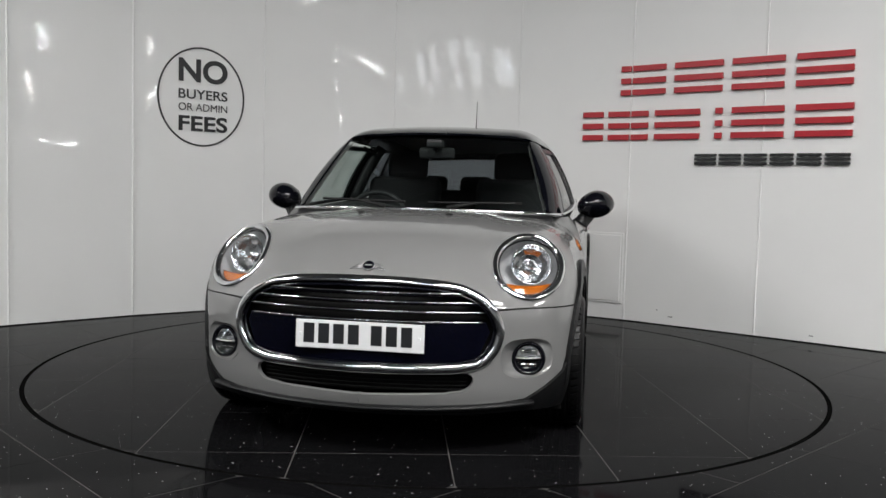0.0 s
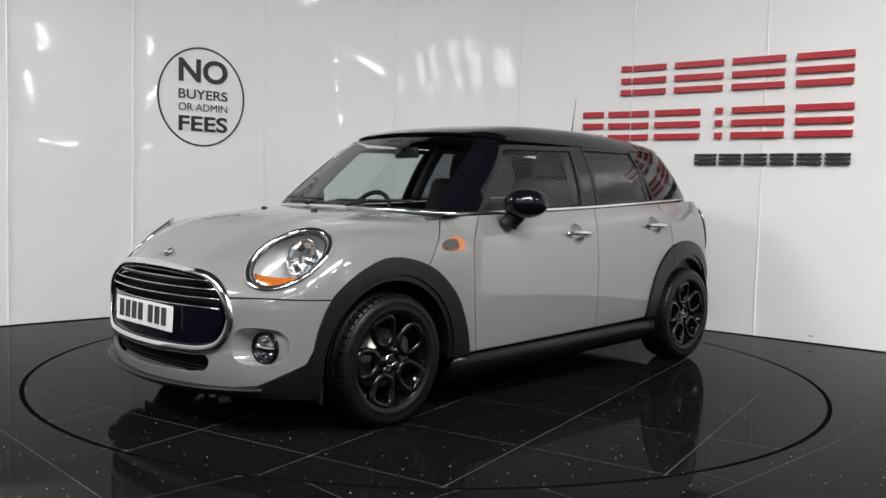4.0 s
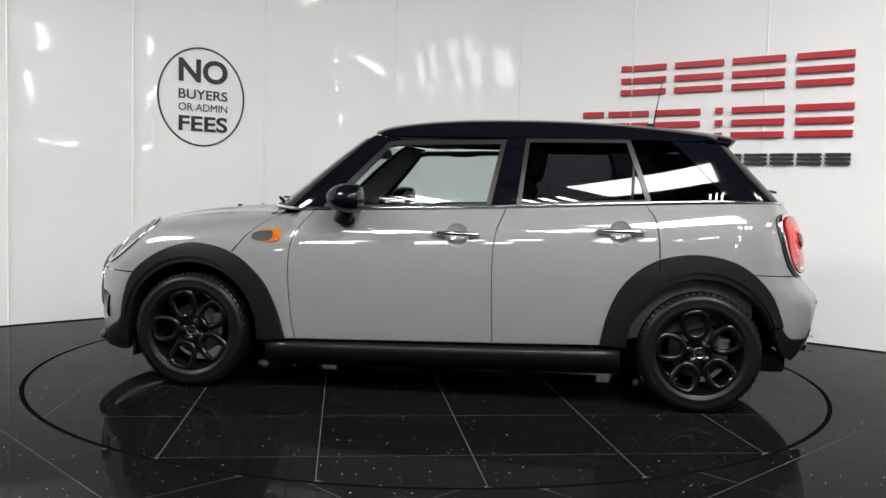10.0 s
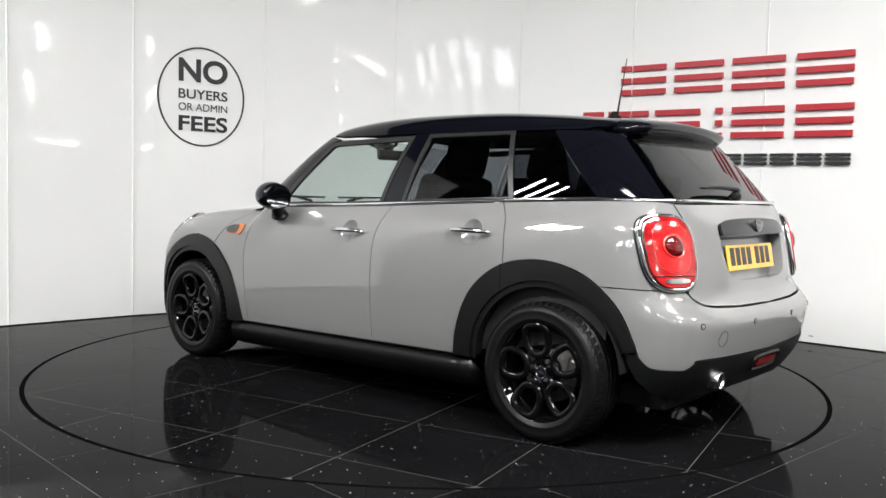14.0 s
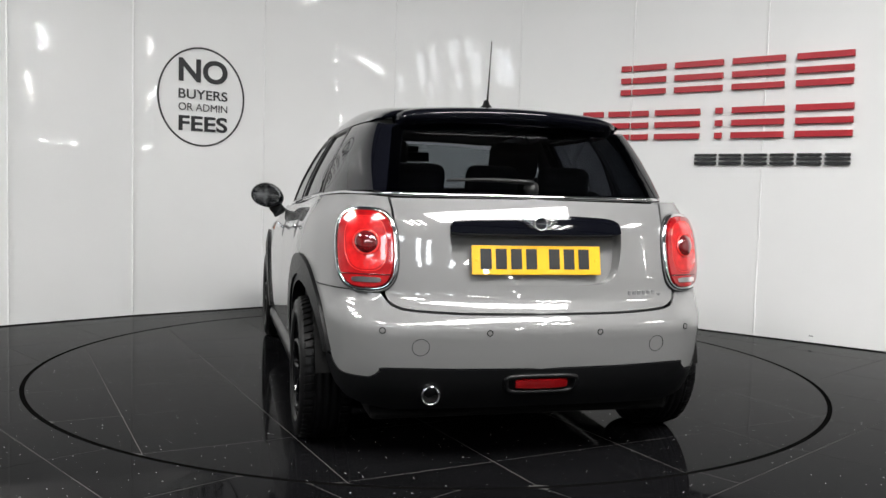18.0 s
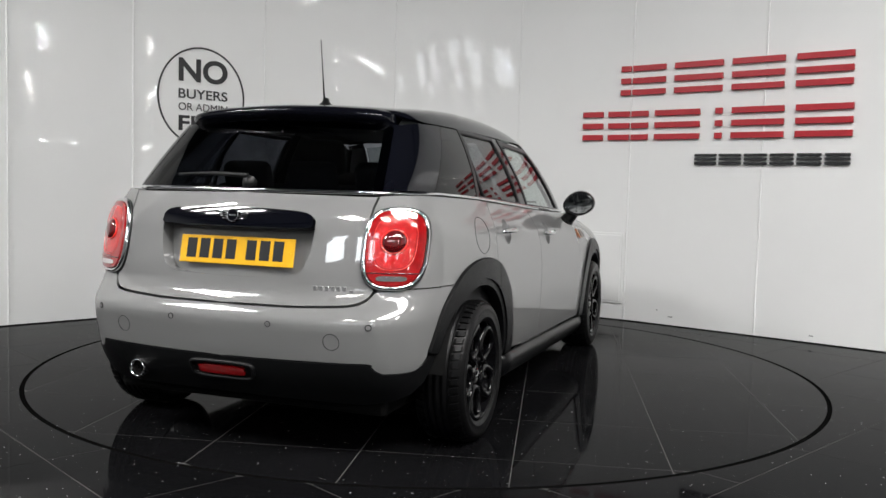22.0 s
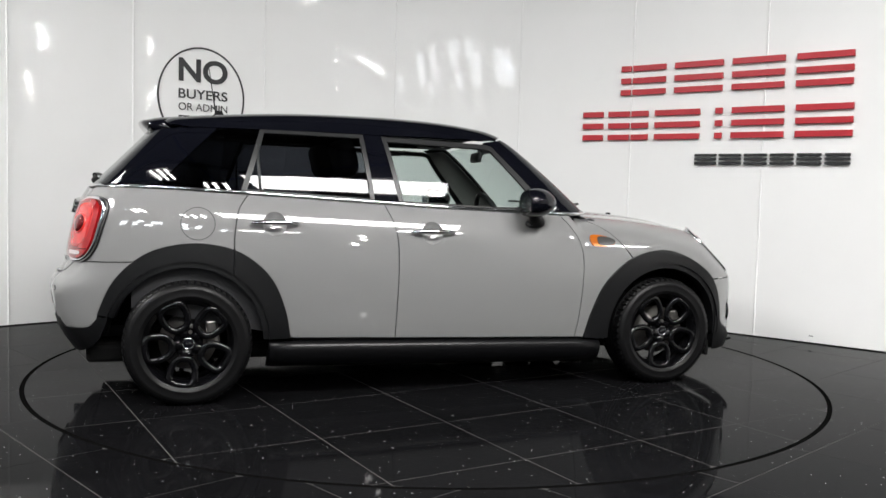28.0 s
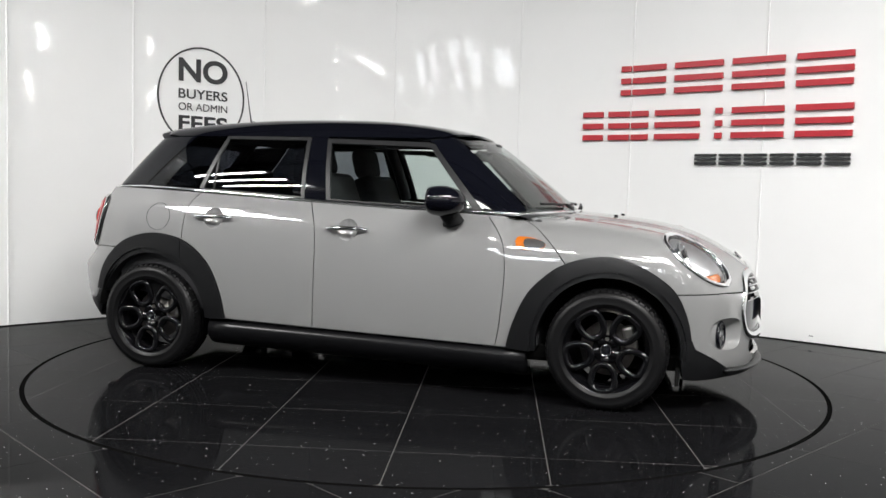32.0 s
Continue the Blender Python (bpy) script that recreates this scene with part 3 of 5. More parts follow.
def upper(P):
    x, y, z = P[:, 0], P[:, 1], P[:, 2]
    ay = np.abs(y)
    dz = z - Z_BELT(np.clip(x, -1.9, 0.95))
    side = (ay - (Y_GLASS(np.clip(x, -1.9, 1.1)) - 0.28 * dz - 0.55 * np.maximum(dz, 0) ** 2)) * 0.9
    screen = (x - (1.005 - 1.19 * (z - 0.95) - 0.18 * (z - 0.95) ** 2 - 0.36 * ay**2)) * 0.65
    back = ((-1.765 + 0.96 * (z - 1.03) + 0.20 * ay**2) - x) * 0.72
    roof = z - (Z_ROOF(np.clip(x, -1.7, 0.7)) - 0.075 * ay**2)
    g = smax(screen, roof, 0.07)
    g = smax(g, back, 0.05)
    return smax(g, side, 0.12)


def on_side(F, pts):
    return settle(F, np.array([(x, 0, z) for x, z in pts]), (0, 1, 0))


def on_front(F, pts):
    return settle(F, np.array([(0, y, z) for y, z in pts]), (1, 0, 0))


def on_rear(F, pts):
    return settle(F, np.array([(0, y, z) for y, z in pts]), (-1, 0, 0))


def on_top(F, pts):
    return settle(F, np.array([(x, y, 0) for x, y in pts]), (0, 0, 1))


def both(fn):
    """Left and right alike."""
    for mirror in (False, True):
        fn(mirror)


car = new("car")
tagged(car, "grey five-door hatchback with black roof and black wheels", "car")

DOOR_A = curve([(0.655, 0.928), (0.718, 0.852), (0.759, 0.767), (0.771, 0.625), (0.753, 0.398), (0.731, 0.27)], 6)
DOOR_B = curve([(-0.325, 0.964), (-0.285, 0.865), (-0.268, 0.765), (-0.266, 0.595), (-0.276, 0.292)], 6)
DOOR_C = curve([(-1.008, 0.998), (-1.054, 0.927), (-1.073, 0.815), (-1.076, 0.735)], 6)
ARCH_F = curve([(0.786, 0.268), (0.822, 0.398), (0.886, 0.538), (0.966, 0.627), (1.051, 0.689), (1.164, 0.729), (1.29, 0.742), (1.413, 0.71), (1.524, 0.65), (1.608, 0.573), (1.657, 0.462), (1.678, 0.348), (1.682, 0.25)], 5)
ARCH_R = curve([(-0.805, 0.305), (-0.831, 0.44), (-0.883, 0.57), (-0.963, 0.665), (-1.078, 0.735), (-1.228, 0.763), (-1.37, 0.75), (-1.497, 0.699), (-1.614, 0.589), (-1.675, 0.462), (-1.69, 0.40), (-1.695, 0.3)], 5)
SEAM = curve([(0.80, 0.915), (0.88, 0.885), (0.935, 0.85), (1.0, 0.79), (1.06, 0.715), (1.075, 0.695)], 5)
GRILLE = curve([(0.0, 0.683), (0.132, 0.682), (0.288, 0.674), (0.404, 0.652), (0.50, 0.59), (0.542, 0.49), (0.50, 0.39), (0.41, 0.352), (0.28, 0.345), (0.14, 0.342), (0.0, 0.341)], 6)


def cut(c, a, b):
    """The stretch of a 2D curve between the points nearest to a and b."""
    i, j = (int(np.argmin(((c - np.array(q)) ** 2).sum(1))) for q in (a, b))
    return c[i : j + 1] if i <= j else c[j : i + 1][::-1]


def line(a, b, n=12):
    return np.array(a) + (np.array(b) - np.array(a)) * np.linspace(0, 1, n)[:, None]


def belt_line(x0, x1, n=14, dz=0.0):
    xs = np.linspace(x0, x1, n)
    return np.c_[xs, Z_BELT(xs) + dz]


LAMP_U = unit(np.cross((0, 0, 1), LAMP_D))
LAMP_V = np.cross(LAMP_D, LAMP_U)


def lamp_place(uv):
    """Points of the headlamp's own plane, on the bonnet's surface."""
    flat = np.array([LAMP_C + u * LAMP_U + v * LAMP_V for u, v in uv])
    P = settle(lower, flat, LAMP_D)
    return P + np.maximum((flat - P) @ LAMP_D, 0)[:, None] * LAMP_D


def lamp_oval(k, a):
    u, v, c, s = k * LAMP_A * np.cos(a), k * LAMP_B * np.sin(a), math.cos(LAMP_TURN), math.sin(LAMP_TURN)
    return np.c_[u * c - v * s, u * s + v * c]


def lamp_loop(k, n):
    a = np.linspace(0, 2 * math.pi, n, endpoint=False)
    return lamp_place(lamp_oval(k, a))


def REAR_LOW():
    """The bumper's lower edge from the arch round the corner."""
    P = np.vstack([on_side(lower, [(-1.69, 0.405), (-1.715, 0.375), (-1.75, 0.358)]), on_rear(lower, [(0.64, 0.355)])])
    return settle(lower, curve(P, 4), (-0.7, 0.7, 0))


def fog_outline(k, n=48):
    """The soft squarish dish round a fog lamp."""
    pts = []
    for a in np.linspace(0, 2 * math.pi, n, endpoint=False):
        c, s = math.cos(a), math.sin(a)
        pts.append((0.645 + k * 0.098 * math.copysign(abs(c) ** 0.7, c), 0.384 + k * 0.078 * math.copysign(abs(s) ** 0.7, s)))
    return on_front(lower, pts)


def panels(mirror):
    S = lambda pts: on_side(lower, pts)
    wing = np.vstack([cut(SEAM, (0.8, 0.915), (1.075, 0.695)), cut(ARCH_F, (1.075, 0.695), (0.786, 0.268)), cut(DOOR_A, (0.731, 0.27), (0.655, 0.928))])
    patch("front_wing", lower, (0, 1, 0.1), [S(wing)], PAINT, car, gap=0.0024, mirror=mirror)
    door = np.vstack([belt_line(0.655, -0.325, dz=-0.006), DOOR_B, line((-0.276, 0.292), (0.731, 0.27)), DOOR_A[::-1]])
    ring = lambda x, z, r, k=1.0: S([(x + r * math.cos(a), z + r * k * math.sin(a)) for a in np.linspace(0, 2 * math.pi, 28, endpoint=False)])
    fd = patch("front_door", lower, (0, 1, 0.1), [S(door), ring(*HANDLES[0], 0.058)], PAINT, car, gap=0.0024, mirror=mirror)
    door = np.vstack([belt_line(-0.325, -1.008, dz=-0.006), DOOR_C, cut(ARCH_R, (-1.078, 0.735), (-0.805, 0.305)), line((-0.805, 0.305), (-0.276, 0.292)), DOOR_B[::-1]])
    rd = patch("rear_door", lower, (0, 1, 0.1), [S(door), ring(*HANDLES[1], 0.058)], PAINT, car, gap=0.0024, mirror=mirror)
    for (hx, hz), own in zip(HANDLES, (fd, rd)):
        bowl = [ring(hx, hz, r) for r in (0.058, 0.056, 0.05, 0.04, 0.028, 0.015, 0.003)]
        loft("handle_recess", [b - slope(lower, b) * dp for b, dp in zip(bowl, (0.0, 0.003, 0.010, 0.019, 0.025, 0.0285, 0.029))], PAINT, own, mirror=mirror)
        hp = S([(x, hz) for x in np.linspace(hx - 0.115, hx + 0.118, 17)])
        hp = hp + slope(lower, hp) * (0.012 + 0.018 * np.sin(np.linspace(0, np.pi, 17))[:, None] ** 0.5)
        tube("door_handle", hp, 0.0125 * np.clip(np.sin(np.linspace(0.12, np.pi - 0.12, 17)), 0.35, 0.9) ** 0.4, CHROME, own, "polished chrome pull handle", sides=12, mirror=mirror)
    # rear quarter, round the corner to the tailgate
    q = np.vstack([
        S(belt_line(-1.008, -1.62, dz=-0.006)),
        on_rear(lower, curve([(0.562, 1.015), (0.551, 0.95), (0.551, 0.82), (0.578, 0.70), (0.590, 0.678), (0.61, 0.671), (0.64, 0.669)], 5)),
        across(lower, on_rear(lower, [(0.66, 0.668)])[0], S([(-1.535, 0.674)])[0], 12, (-0.7, 0.7, 0)), S(cut(ARCH_R, (-1.525, 0.68), (-1.078, 0.735))), S(DOOR_C[::-1])])
    patch("rear_quarter", lower, (-0.62, 0.75, 0.2), [q], PAINT, car, gap=0.0024, mirror=mirror)
    # rear bumper half
    b = np.vstack([
        on_rear(lower, np.vstack([line((0.0, 0.590), (0.30, 0.592), 6), curve([(0.30, 0.592), (0.495, 0.602), (0.561, 0.619), (0.590, 0.652), (0.602, 0.664), (0.64, 0.668)], 5)])),
        across(lower, on_rear(lower, [(0.66, 0.668)])[0], S([(-1.535, 0.674)])[0], 12, (-0.7, 0.7, 0)), S(cut(ARCH_R, (-1.535, 0.672), (-1.688, 0.42))),
        REAR_LOW(), on_rear(lower, curve([(0.62, 0.368), (0.605, 0.383), (0.58, 0.395), (0.3, 0.392), (0.0, 0.389)], 5)), on_rear(lower, line((0, 0.40), (0, 0.58), 12))])
    patch("rear_bumper", lower, (-0.75, 0.65, 0.05), [b], PAINT, car, gap=0.0024, mirror=mirror)
    # front bumper half with its openings
    low_side = curve([(0.36, 0.255), (0.41, 0.262), (0.44, 0.29), (0.437, 0.32), (0.40, 0.332)], 4)
    f = np.vstack([
        S(np.vstack([cut(ARCH_F, (1.606, 0.577), (1.677, 0.36))])),
        across(lower, S([(1.70, 0.315)])[0], on_front(lower, [(0.64, 0.218)])[0], 8, (0.7, 0.7, 0)),
        on_front(lower, curve([(0.62, 0.216), (0.4, 0.192), (0.0, 0.184)], 6)),
        on_front(lower, np.vstack([[(0.0, 0.237)], line((0.02, 0.237), (0.34, 0.250)), low_side, line((0.38, 0.333), (0.02, 0.327)), [(0.0, 0.327)]])),
        on_front(lower, cut(GRILLE, (0.0, 0.341), (0.52, 0.575))),
        on_front(lower, line((0.55, 0.578), (0.64, 0.582), 4)),
        across(lower, S([(1.608, 0.577)])[0], on_front(lower, [(0.66, 0.583)])[0], 12, (0.7, 0.7, 0))[::-1]])
    fog = fog_outline(1.0)
    patch("front_bumper", lower, (0.8, 0.6, 0), [f, fog], PAINT, car, gap=0.0024, thick=0.02, mirror=mirror)
    # bonnet half: a clamshell down to the arch
    h = np.vstack([
        on_top(lower, curve([(0.985, 0.0), (0.97, 0.2), (0.93, 0.42), (0.85, 0.62), (0.81, 0.70)], 5)),
        S(cut(SEAM, (0.82, 0.91), (1.075, 0.695))), S(cut(ARCH_F, (1.075, 0.695), (1.606, 0.578))),
        across(lower, S([(1.608, 0.577)])[0], on_front(lower, [(0.66, 0.583)])[0], 12, (0.7, 0.7, 0)), on_front(lower, line((0.64, 0.583), (0.55, 0.580), 4)), on_front(lower, cut(GRILLE, (0.52, 0.575), (0.0, 0.683)) + np.array((0, 0.004))),
        on_top(lower, line((1.94, 0.0), (0.985, 0.0), 30))])
    lamp = lamp_loop(1.0, 56)
    patch("bonnet", lower, (0.45, 0.45, 0.77), [h, lamp], PAINT, car, gap=0.0024, mirror=mirror)
    # arch cladding
    bow = lambda cx, cz, r, a0, a1, n=30: np.array([(cx + r * math.cos(a), cz + r * math.sin(a)) for a in np.linspace(a0, a1, n)])
    clad = patch("front_arch_cladding", lower, (0, 1, 0), [S(np.vstack([ARCH_F[::-1], bow(1.2835, 0.295, 0.376, math.pi * 1.03, -0.03 * math.pi)]))], PLASTIC, car, "matt black wheel arch cladding", off=0.013, thick=0.02, mirror=mirror)
    patch("arch_lip", lower, (0, 1, 0), [S(np.vstack([bow(1.2835, 0.295, 0.378, -0.03 * math.pi, math.pi * 1.03), bow(1.2835, 0.295, 0.350, math.pi * 1.03, -0.03 * math.pi)]))], PLASTIC, clad, off=0.004, thick=0.05, mirror=mirror)
    # the rear cladding is split at the door's edge and ends above the valance
    edge = cut(ARCH_R, (-1.078, 0.735), (-1.69, 0.42))
    clad = patch("rear_arch_cladding", lower, (0, 1, 0), [S(np.vstack([edge, bow(-1.2835, 0.302, 0.376, math.pi - 0.31, math.radians(57), 24)]))], PLASTIC, car, "matt black wheel arch cladding", off=0.013, thick=0.02, gap=0.0015, mirror=mirror)
    patch("arch_lip", lower, (0, 1, 0), [S(np.vstack([bow(-1.2835, 0.302, 0.378, 0.0, math.pi - 0.31), bow(-1.2835, 0.302, 0.350, math.pi - 0.31, 0.0)]))], PLASTIC, clad, off=0.004, thick=0.05, mirror=mirror)
    edge = cut(ARCH_R, (-0.805, 0.305), (-1.078, 0.735))
    patch("door_arch_cladding", lower, (0, 1, 0), [S(np.vstack([edge, bow(-1.2835, 0.302, 0.376, math.radians(57), 0.0, 20)]))], PLASTIC, rd, "matt black wheel arch cladding", off=0.013, thick=0.02, gap=0.0015, mirror=mirror)
    V, faces = [], []
    prof = [(0.822, 0.300), (0.838, 0.292), (0.848, 0.272), (0.848, 0.245), (0.838, 0.215), (0.81, 0.185), (0.77, 0.165), (0.66, 0.15)]
    xs = np.linspace(0.885, -0.905, 16)
    for x in xs:
        V += [(x, y, z + (0.268 - 0.018 * x) - 0.295) for y, z in prof]
    m_ = len(prof)
    for i in range(15):
        for j in range(m_ - 1):
            faces.append([i * m_ + j, i * m_ + j + 1, (i + 1) * m_ + j + 1, (i + 1) * m_ + j])
    faces += [list(range(m_))[::-1], [15 * m_ + j for j in range(m_)]]
    V = np.array(V)
    if mirror:
        V, faces = V * (1, -1, 1), [f[::-1] for f in faces]
    link_mesh("sill", V, faces, SILL, car)
    # greenhouse
    G = lambda pts: on_side(upper, pts)
    fw = np.vstack([line((0.625, 0.945), (0.335, 1.265), 10), curve([(0.335, 1.265), (0.31, 1.292), (0.27, 1.302)], 4), line((0.27, 1.302), (-0.31, 1.318)), line((-0.31, 1.318), (-0.245, 0.975)), belt_line(-0.245, 0.625, dz=0.01)])
    fi = np.vstack([line((0.56, 0.965), (0.315, 1.248), 10), curve([(0.315, 1.248), (0.30, 1.268), (0.26, 1.277)], 4), line((0.26, 1.277), (-0.282, 1.293)), line((-0.282, 1.293), (-0.222, 0.985)), belt_line(-0.222, 0.56, dz=0.018)])
    patch("front_window_frame", upper, (0, 1, 0.3), [G(fw), G(fi)], FRAME, fd, mirror=mirror, step=0.05)
    patch("front_window", upper, (0, 1, 0.3), [G(fi)], GLASS, fd, off=-0.008, thick=0.002, mirror=mirror, step=0.06)
    rw = np.vstack([line((-0.374, 0.98), (-0.41, 1.324), 8), line((-0.41, 1.324), (-0.938, 1.328)), line((-0.938, 1.328), (-1.04, 1.018)), belt_line(-1.035, -0.362, dz=0.01)])
    ri = np.vstack([line((-0.397, 0.995), (-0.43, 1.306), 8), line((-0.43, 1.306), (-0.918, 1.312)), line((-0.918, 1.312), (-1.012, 1.022)), belt_line(-1.012, -0.397, dz=0.018)])
    patch("rear_window_frame", upper, (0, 1, 0.3), [G(rw), G(ri)], FRAME, rd, mirror=mirror, step=0.05)
    patch("rear_window", upper, (0, 1, 0.3), [G(ri)], TINTED, rd, off=-0.008, thick=0.002, mirror=mirror, step=0.06)
    patch("b_pillar", upper, (0, 1, 0.3), [G(np.vstack([line((-0.245, 0.975), (-0.312, 1.33), 8), line((-0.318, 1.33), (-0.408, 1.33), 3), line((-0.408, 1.33), (-0.372, 0.98), 8)]))], GLOSS_BLACK, car, off=-0.004, mirror=mirror)
    # quarter glass, round the corner to the rear screen
    edge = G(line((-1.145, 1.326), (-1.435, 1.028), 10))
    qg = np.vstack([G(line((-1.037, 1.018), (-0.937, 1.326), 8)), G(line((-0.937, 1.326), (-1.145, 1.326), 6)), edge, G(belt_line(-1.435, -1.037, dz=0.01))])
    patch("quarter_glass", upper, (-0.45, 0.85, 0.3), [qg], PRIVACY, car, off=-0.003, gap=0.0015, mirror=mirror)
    rp = np.vstack([edge[::-1], G(line((-1.15, 1.327), (-1.25, 1.325), 5)), on_rear(upper, line((0.50, 1.30), (0.565, 1.03), 10)), G(belt_line(-1.6, -1.44, 6, dz=0.01))])
    patch("rear_pillar", upper, (-0.45, 0.85, 0.3), [rp], GLOSS_BLACK, car, "gloss black rear pillar", off=-0.002, gap=0.0015, mirror=mirror)
    bar_ = G(line((-0.945, 1.018), (-0.958, 1.25), 6))
    tube("window_divider", bar_ - slope(upper, bar_) * 0.006, 0.007, FRAME, rd, sides=6, mirror=mirror)
    # windscreen pillar
    ap = np.vstack([G(line((0.625, 0.945), (0.335, 1.265), 10)), G(curve([(0.335, 1.265), (0.31, 1.297), (0.27, 1.312)], 4)), on_front(upper, line((0.55, 1.325), (0.522, 1.335), 4)), on_front(upper, line((0.522, 1.325), (0.65, 0.955), 12)), G(line((0.79, 0.935), (0.70, 0.94), 3))])
    pillar = patch("windscreen_pillar", upper, (0.65, 0.7, 0.3), [ap], GLOSS_BLACK, car, mirror=mirror)
    patch("pillar_lining", upper, (0.65, 0.7, 0.3), [ap], LINING, pillar, off=-0.03, thick=0.002, mirror=mirror)


HANDLES = ((-0.085, 0.826), (-0.886, 0.862))
SILL = material("satin_black_sill", (0.0035, 0.0035, 0.004), 0.3, spec=0.22, grain=0.15, scale=30)
FRAME = material("satin_dark_trim", (0.014, 0.0143, 0.015), 0.36, spec=0.35, grain=0.06, scale=30)
LINING = material("light_grey_lining", (0.13, 0.128, 0.124), 0.8, grain=0.06, scale=60)
PRIVACY = clear_glass("privacy_glass", (0.05, 0.055, 0.065))
both(panels)
# windscreen, rear screen, roof, tailgate
ws = [(y, z) for y, z in np.vstack([line((0.640, 0.958), (0.518, 1.315), 12), line((0.518, 1.315), (0.3, 1.335), 6), line((0.3, 1.335), (0, 1.342), 6)])]
ws = ws + [(-y, z) for y, z in ws[::-1]][1:]
base = [(y, 0.955) for y in np.linspace(-0.640, 0.640, 20)][1:-1]
patch("windscreen", upper, (0.8, 0, 0.6), [on_front(upper, ws + base)], GLASS, car, off=-0.003, thick=0.004, step=0.06)
rs = [(y, z) for y, z in np.vstack([line((0.562, 1.03), (0.50, 1.295), 10), line((0.49, 1.305), (0.0, 1.325), 10)])]
rs = rs + [(-y, z) for y, z in rs[::-1]][1:]
tg = [(y, z) for y, z in np.vstack([line((0.0, 0.594), (0.30, 0.596), 6), curve([(0.30, 0.596), (0.49, 0.606), (0.555, 0.622), (0.584, 0.655), (0.575, 0.70), (0.548, 0.82), (0.548, 0.95), (0.558, 1.012)], 6), line((0.558, 1.012), (0.0, 1.018), 12)])]
tg = tg[::-1] + [(-y, z) for y, z in tg][1:-1]
rc = [(y, z) for y, z in curve([(0.0, 0.692), (0.15, 0.693), (0.25, 0.70), (0.31, 0.73), (0.335, 0.80), (0.345, 0.88), (0.335, 0.925), (0.28, 0.942), (0.15, 0.95), (0.0, 0.952)], 5)]
rc = rc + [(-y, z) for y, z in rc[::-1]][1:-1]
tailgate = patch("tailgate", lower, (-1, 0, 0.1), [on_rear(lower, tg), on_rear(lower, rc)], PAINT, car, thick=0.06, gap=0.0024)
patch("plate_recess", lower, (-1, 0, 0.1), [on_rear(lower, rc)], PAINT, tailgate, off=-0.058, thick=0.001)
patch("rear_screen", upper, (-0.8, 0, 0.6), [on_rear(upper, rs + [(y, 1.03) for y in np.linspace(-0.562, 0.562, 16)][1:-1])], TINTED, tailgate, off=-0.003, thick=0.004, step=0.06)
ro = [(y, z) for y, z in np.vstack([line((0.60, 1.025), (0.535, 1.30), 10), line((0.52, 1.312), (0.0, 1.335), 10)])]
ro = ro + [(-y, z) for y, z in ro[::-1]][1:] + [(y, 1.018) for y in np.linspace(-0.60, 0.60, 16)][1:-1]
patch("screen_surround", upper, (-0.8, 0, 0.6), [on_rear(upper, ro), on_rear(upper, [(y * 0.93, 1.17 + (z - 1.17) * 0.9) for y, z in rs + [(y, 1.03) for y in np.linspace(-0.562, 0.562, 16)][1:-1]])], GLOSS_BLACK, tailgate, "black border of the rear screen", off=-0.009, thick=0.004, step=0.05)
rf = [(0.435, 0.0), (0.425, 0.3), (0.40, 0.47), (0.36, 0.535), (0.27, 0.60)]
rl = [(x, 0.60) for x in np.linspace(0.2, -1.2, 16)] + [(-1.28, 0.575), (-1.375, 0.53), (-1.42, 0.40), (-1.45, 0.2), (-1.46, 0.0)]
rf = rf + rl
rf = rf + [(x, -y) for x, y in rf[::-1]][1:-1]


def roof_place(pts):
    """Roof edge: on the top surface, or on the side just over the windows."""
    P = on_top(upper, pts)
    low = P[:, 2] < 1.328
    P[low] = on_side(upper, [(x, 1.328) for x in P[low, 0]]) * np.c_[np.ones(low.sum()), np.sign(P[low, 1]), np.ones(low.sum())]
    return P


patch("roof", upper, (0, 0, 1), [roof_place(rf)], GLOSS_BLACK, car, "gloss black roof")
# ---- lamps, trim and fittings of the car ----
AMBER = material("amber_lens", (0.48, 0.125, 0.012), 0.2, coat=1.0, grain=0.1, scale=60)
RED_LENS = material("red_lamp_lens", (0.30, 0.004, 0.006), 0.10, coat=0.9, grain=0.4, scale=22, bump=0.0004, bscale=45)
BRIGHT_RED = material("bright_red_edge", (0.7, 0.03, 0.025), 0.2, coat=1.0, grain=0.1, scale=60)
INNER_RED = material("bright_ribbed_red", (0.5, 0.010, 0.011), 0.15, coat=0.7, grain=0.5, scale=35, bump=0.0012, bscale=60)
DARK_RED = material("dark_red_lens", (0.11, 0.004, 0.005), 0.1, coat=1.0, grain=0.1, scale=35)
SILVER = material("lamp_reflector", (0.85, 0.86, 0.87), 0.14, metal=1.0, grain=0.1, scale=60)
FOG_SILVER = material("fog_lamp_silver", (0.45, 0.455, 0.46), 0.25, metal=0.6, grain=0.25, scale=90)
LAMP_GREY = material("lamp_housing", (0.52, 0.525, 0.53), 0.3, metal=0.25, grain=0.1, scale=40)
NAVY = material("navy_gloss_panel", (0.0012, 0.0014, 0.0048), 0.08, coat=0.15, spec=0.25, grain=0.1, scale=30)
WHITE_PLATE = material("white_number_plate", (0.72, 0.73, 0.74), 0.3, coat=0.4, grain=0.03, scale=50)
YELLOW_PLATE = material("yellow_number_plate", (0.80, 0.44, 0.015), 0.3, coat=0.6, grain=0.03, scale=50)
LENS = clear_glass("lamp_cover_glass", (0.93, 0.94, 0.95))
STEEL = material("brake_steel", (0.2, 0.19, 0.18), 0.4, metal=0.9, grain=0.2, scale=60, rough_var=0.1)
RUST = material("rusty_hub", (0.16, 0.07, 0.03), 0.7, grain=0.4, scale=50)
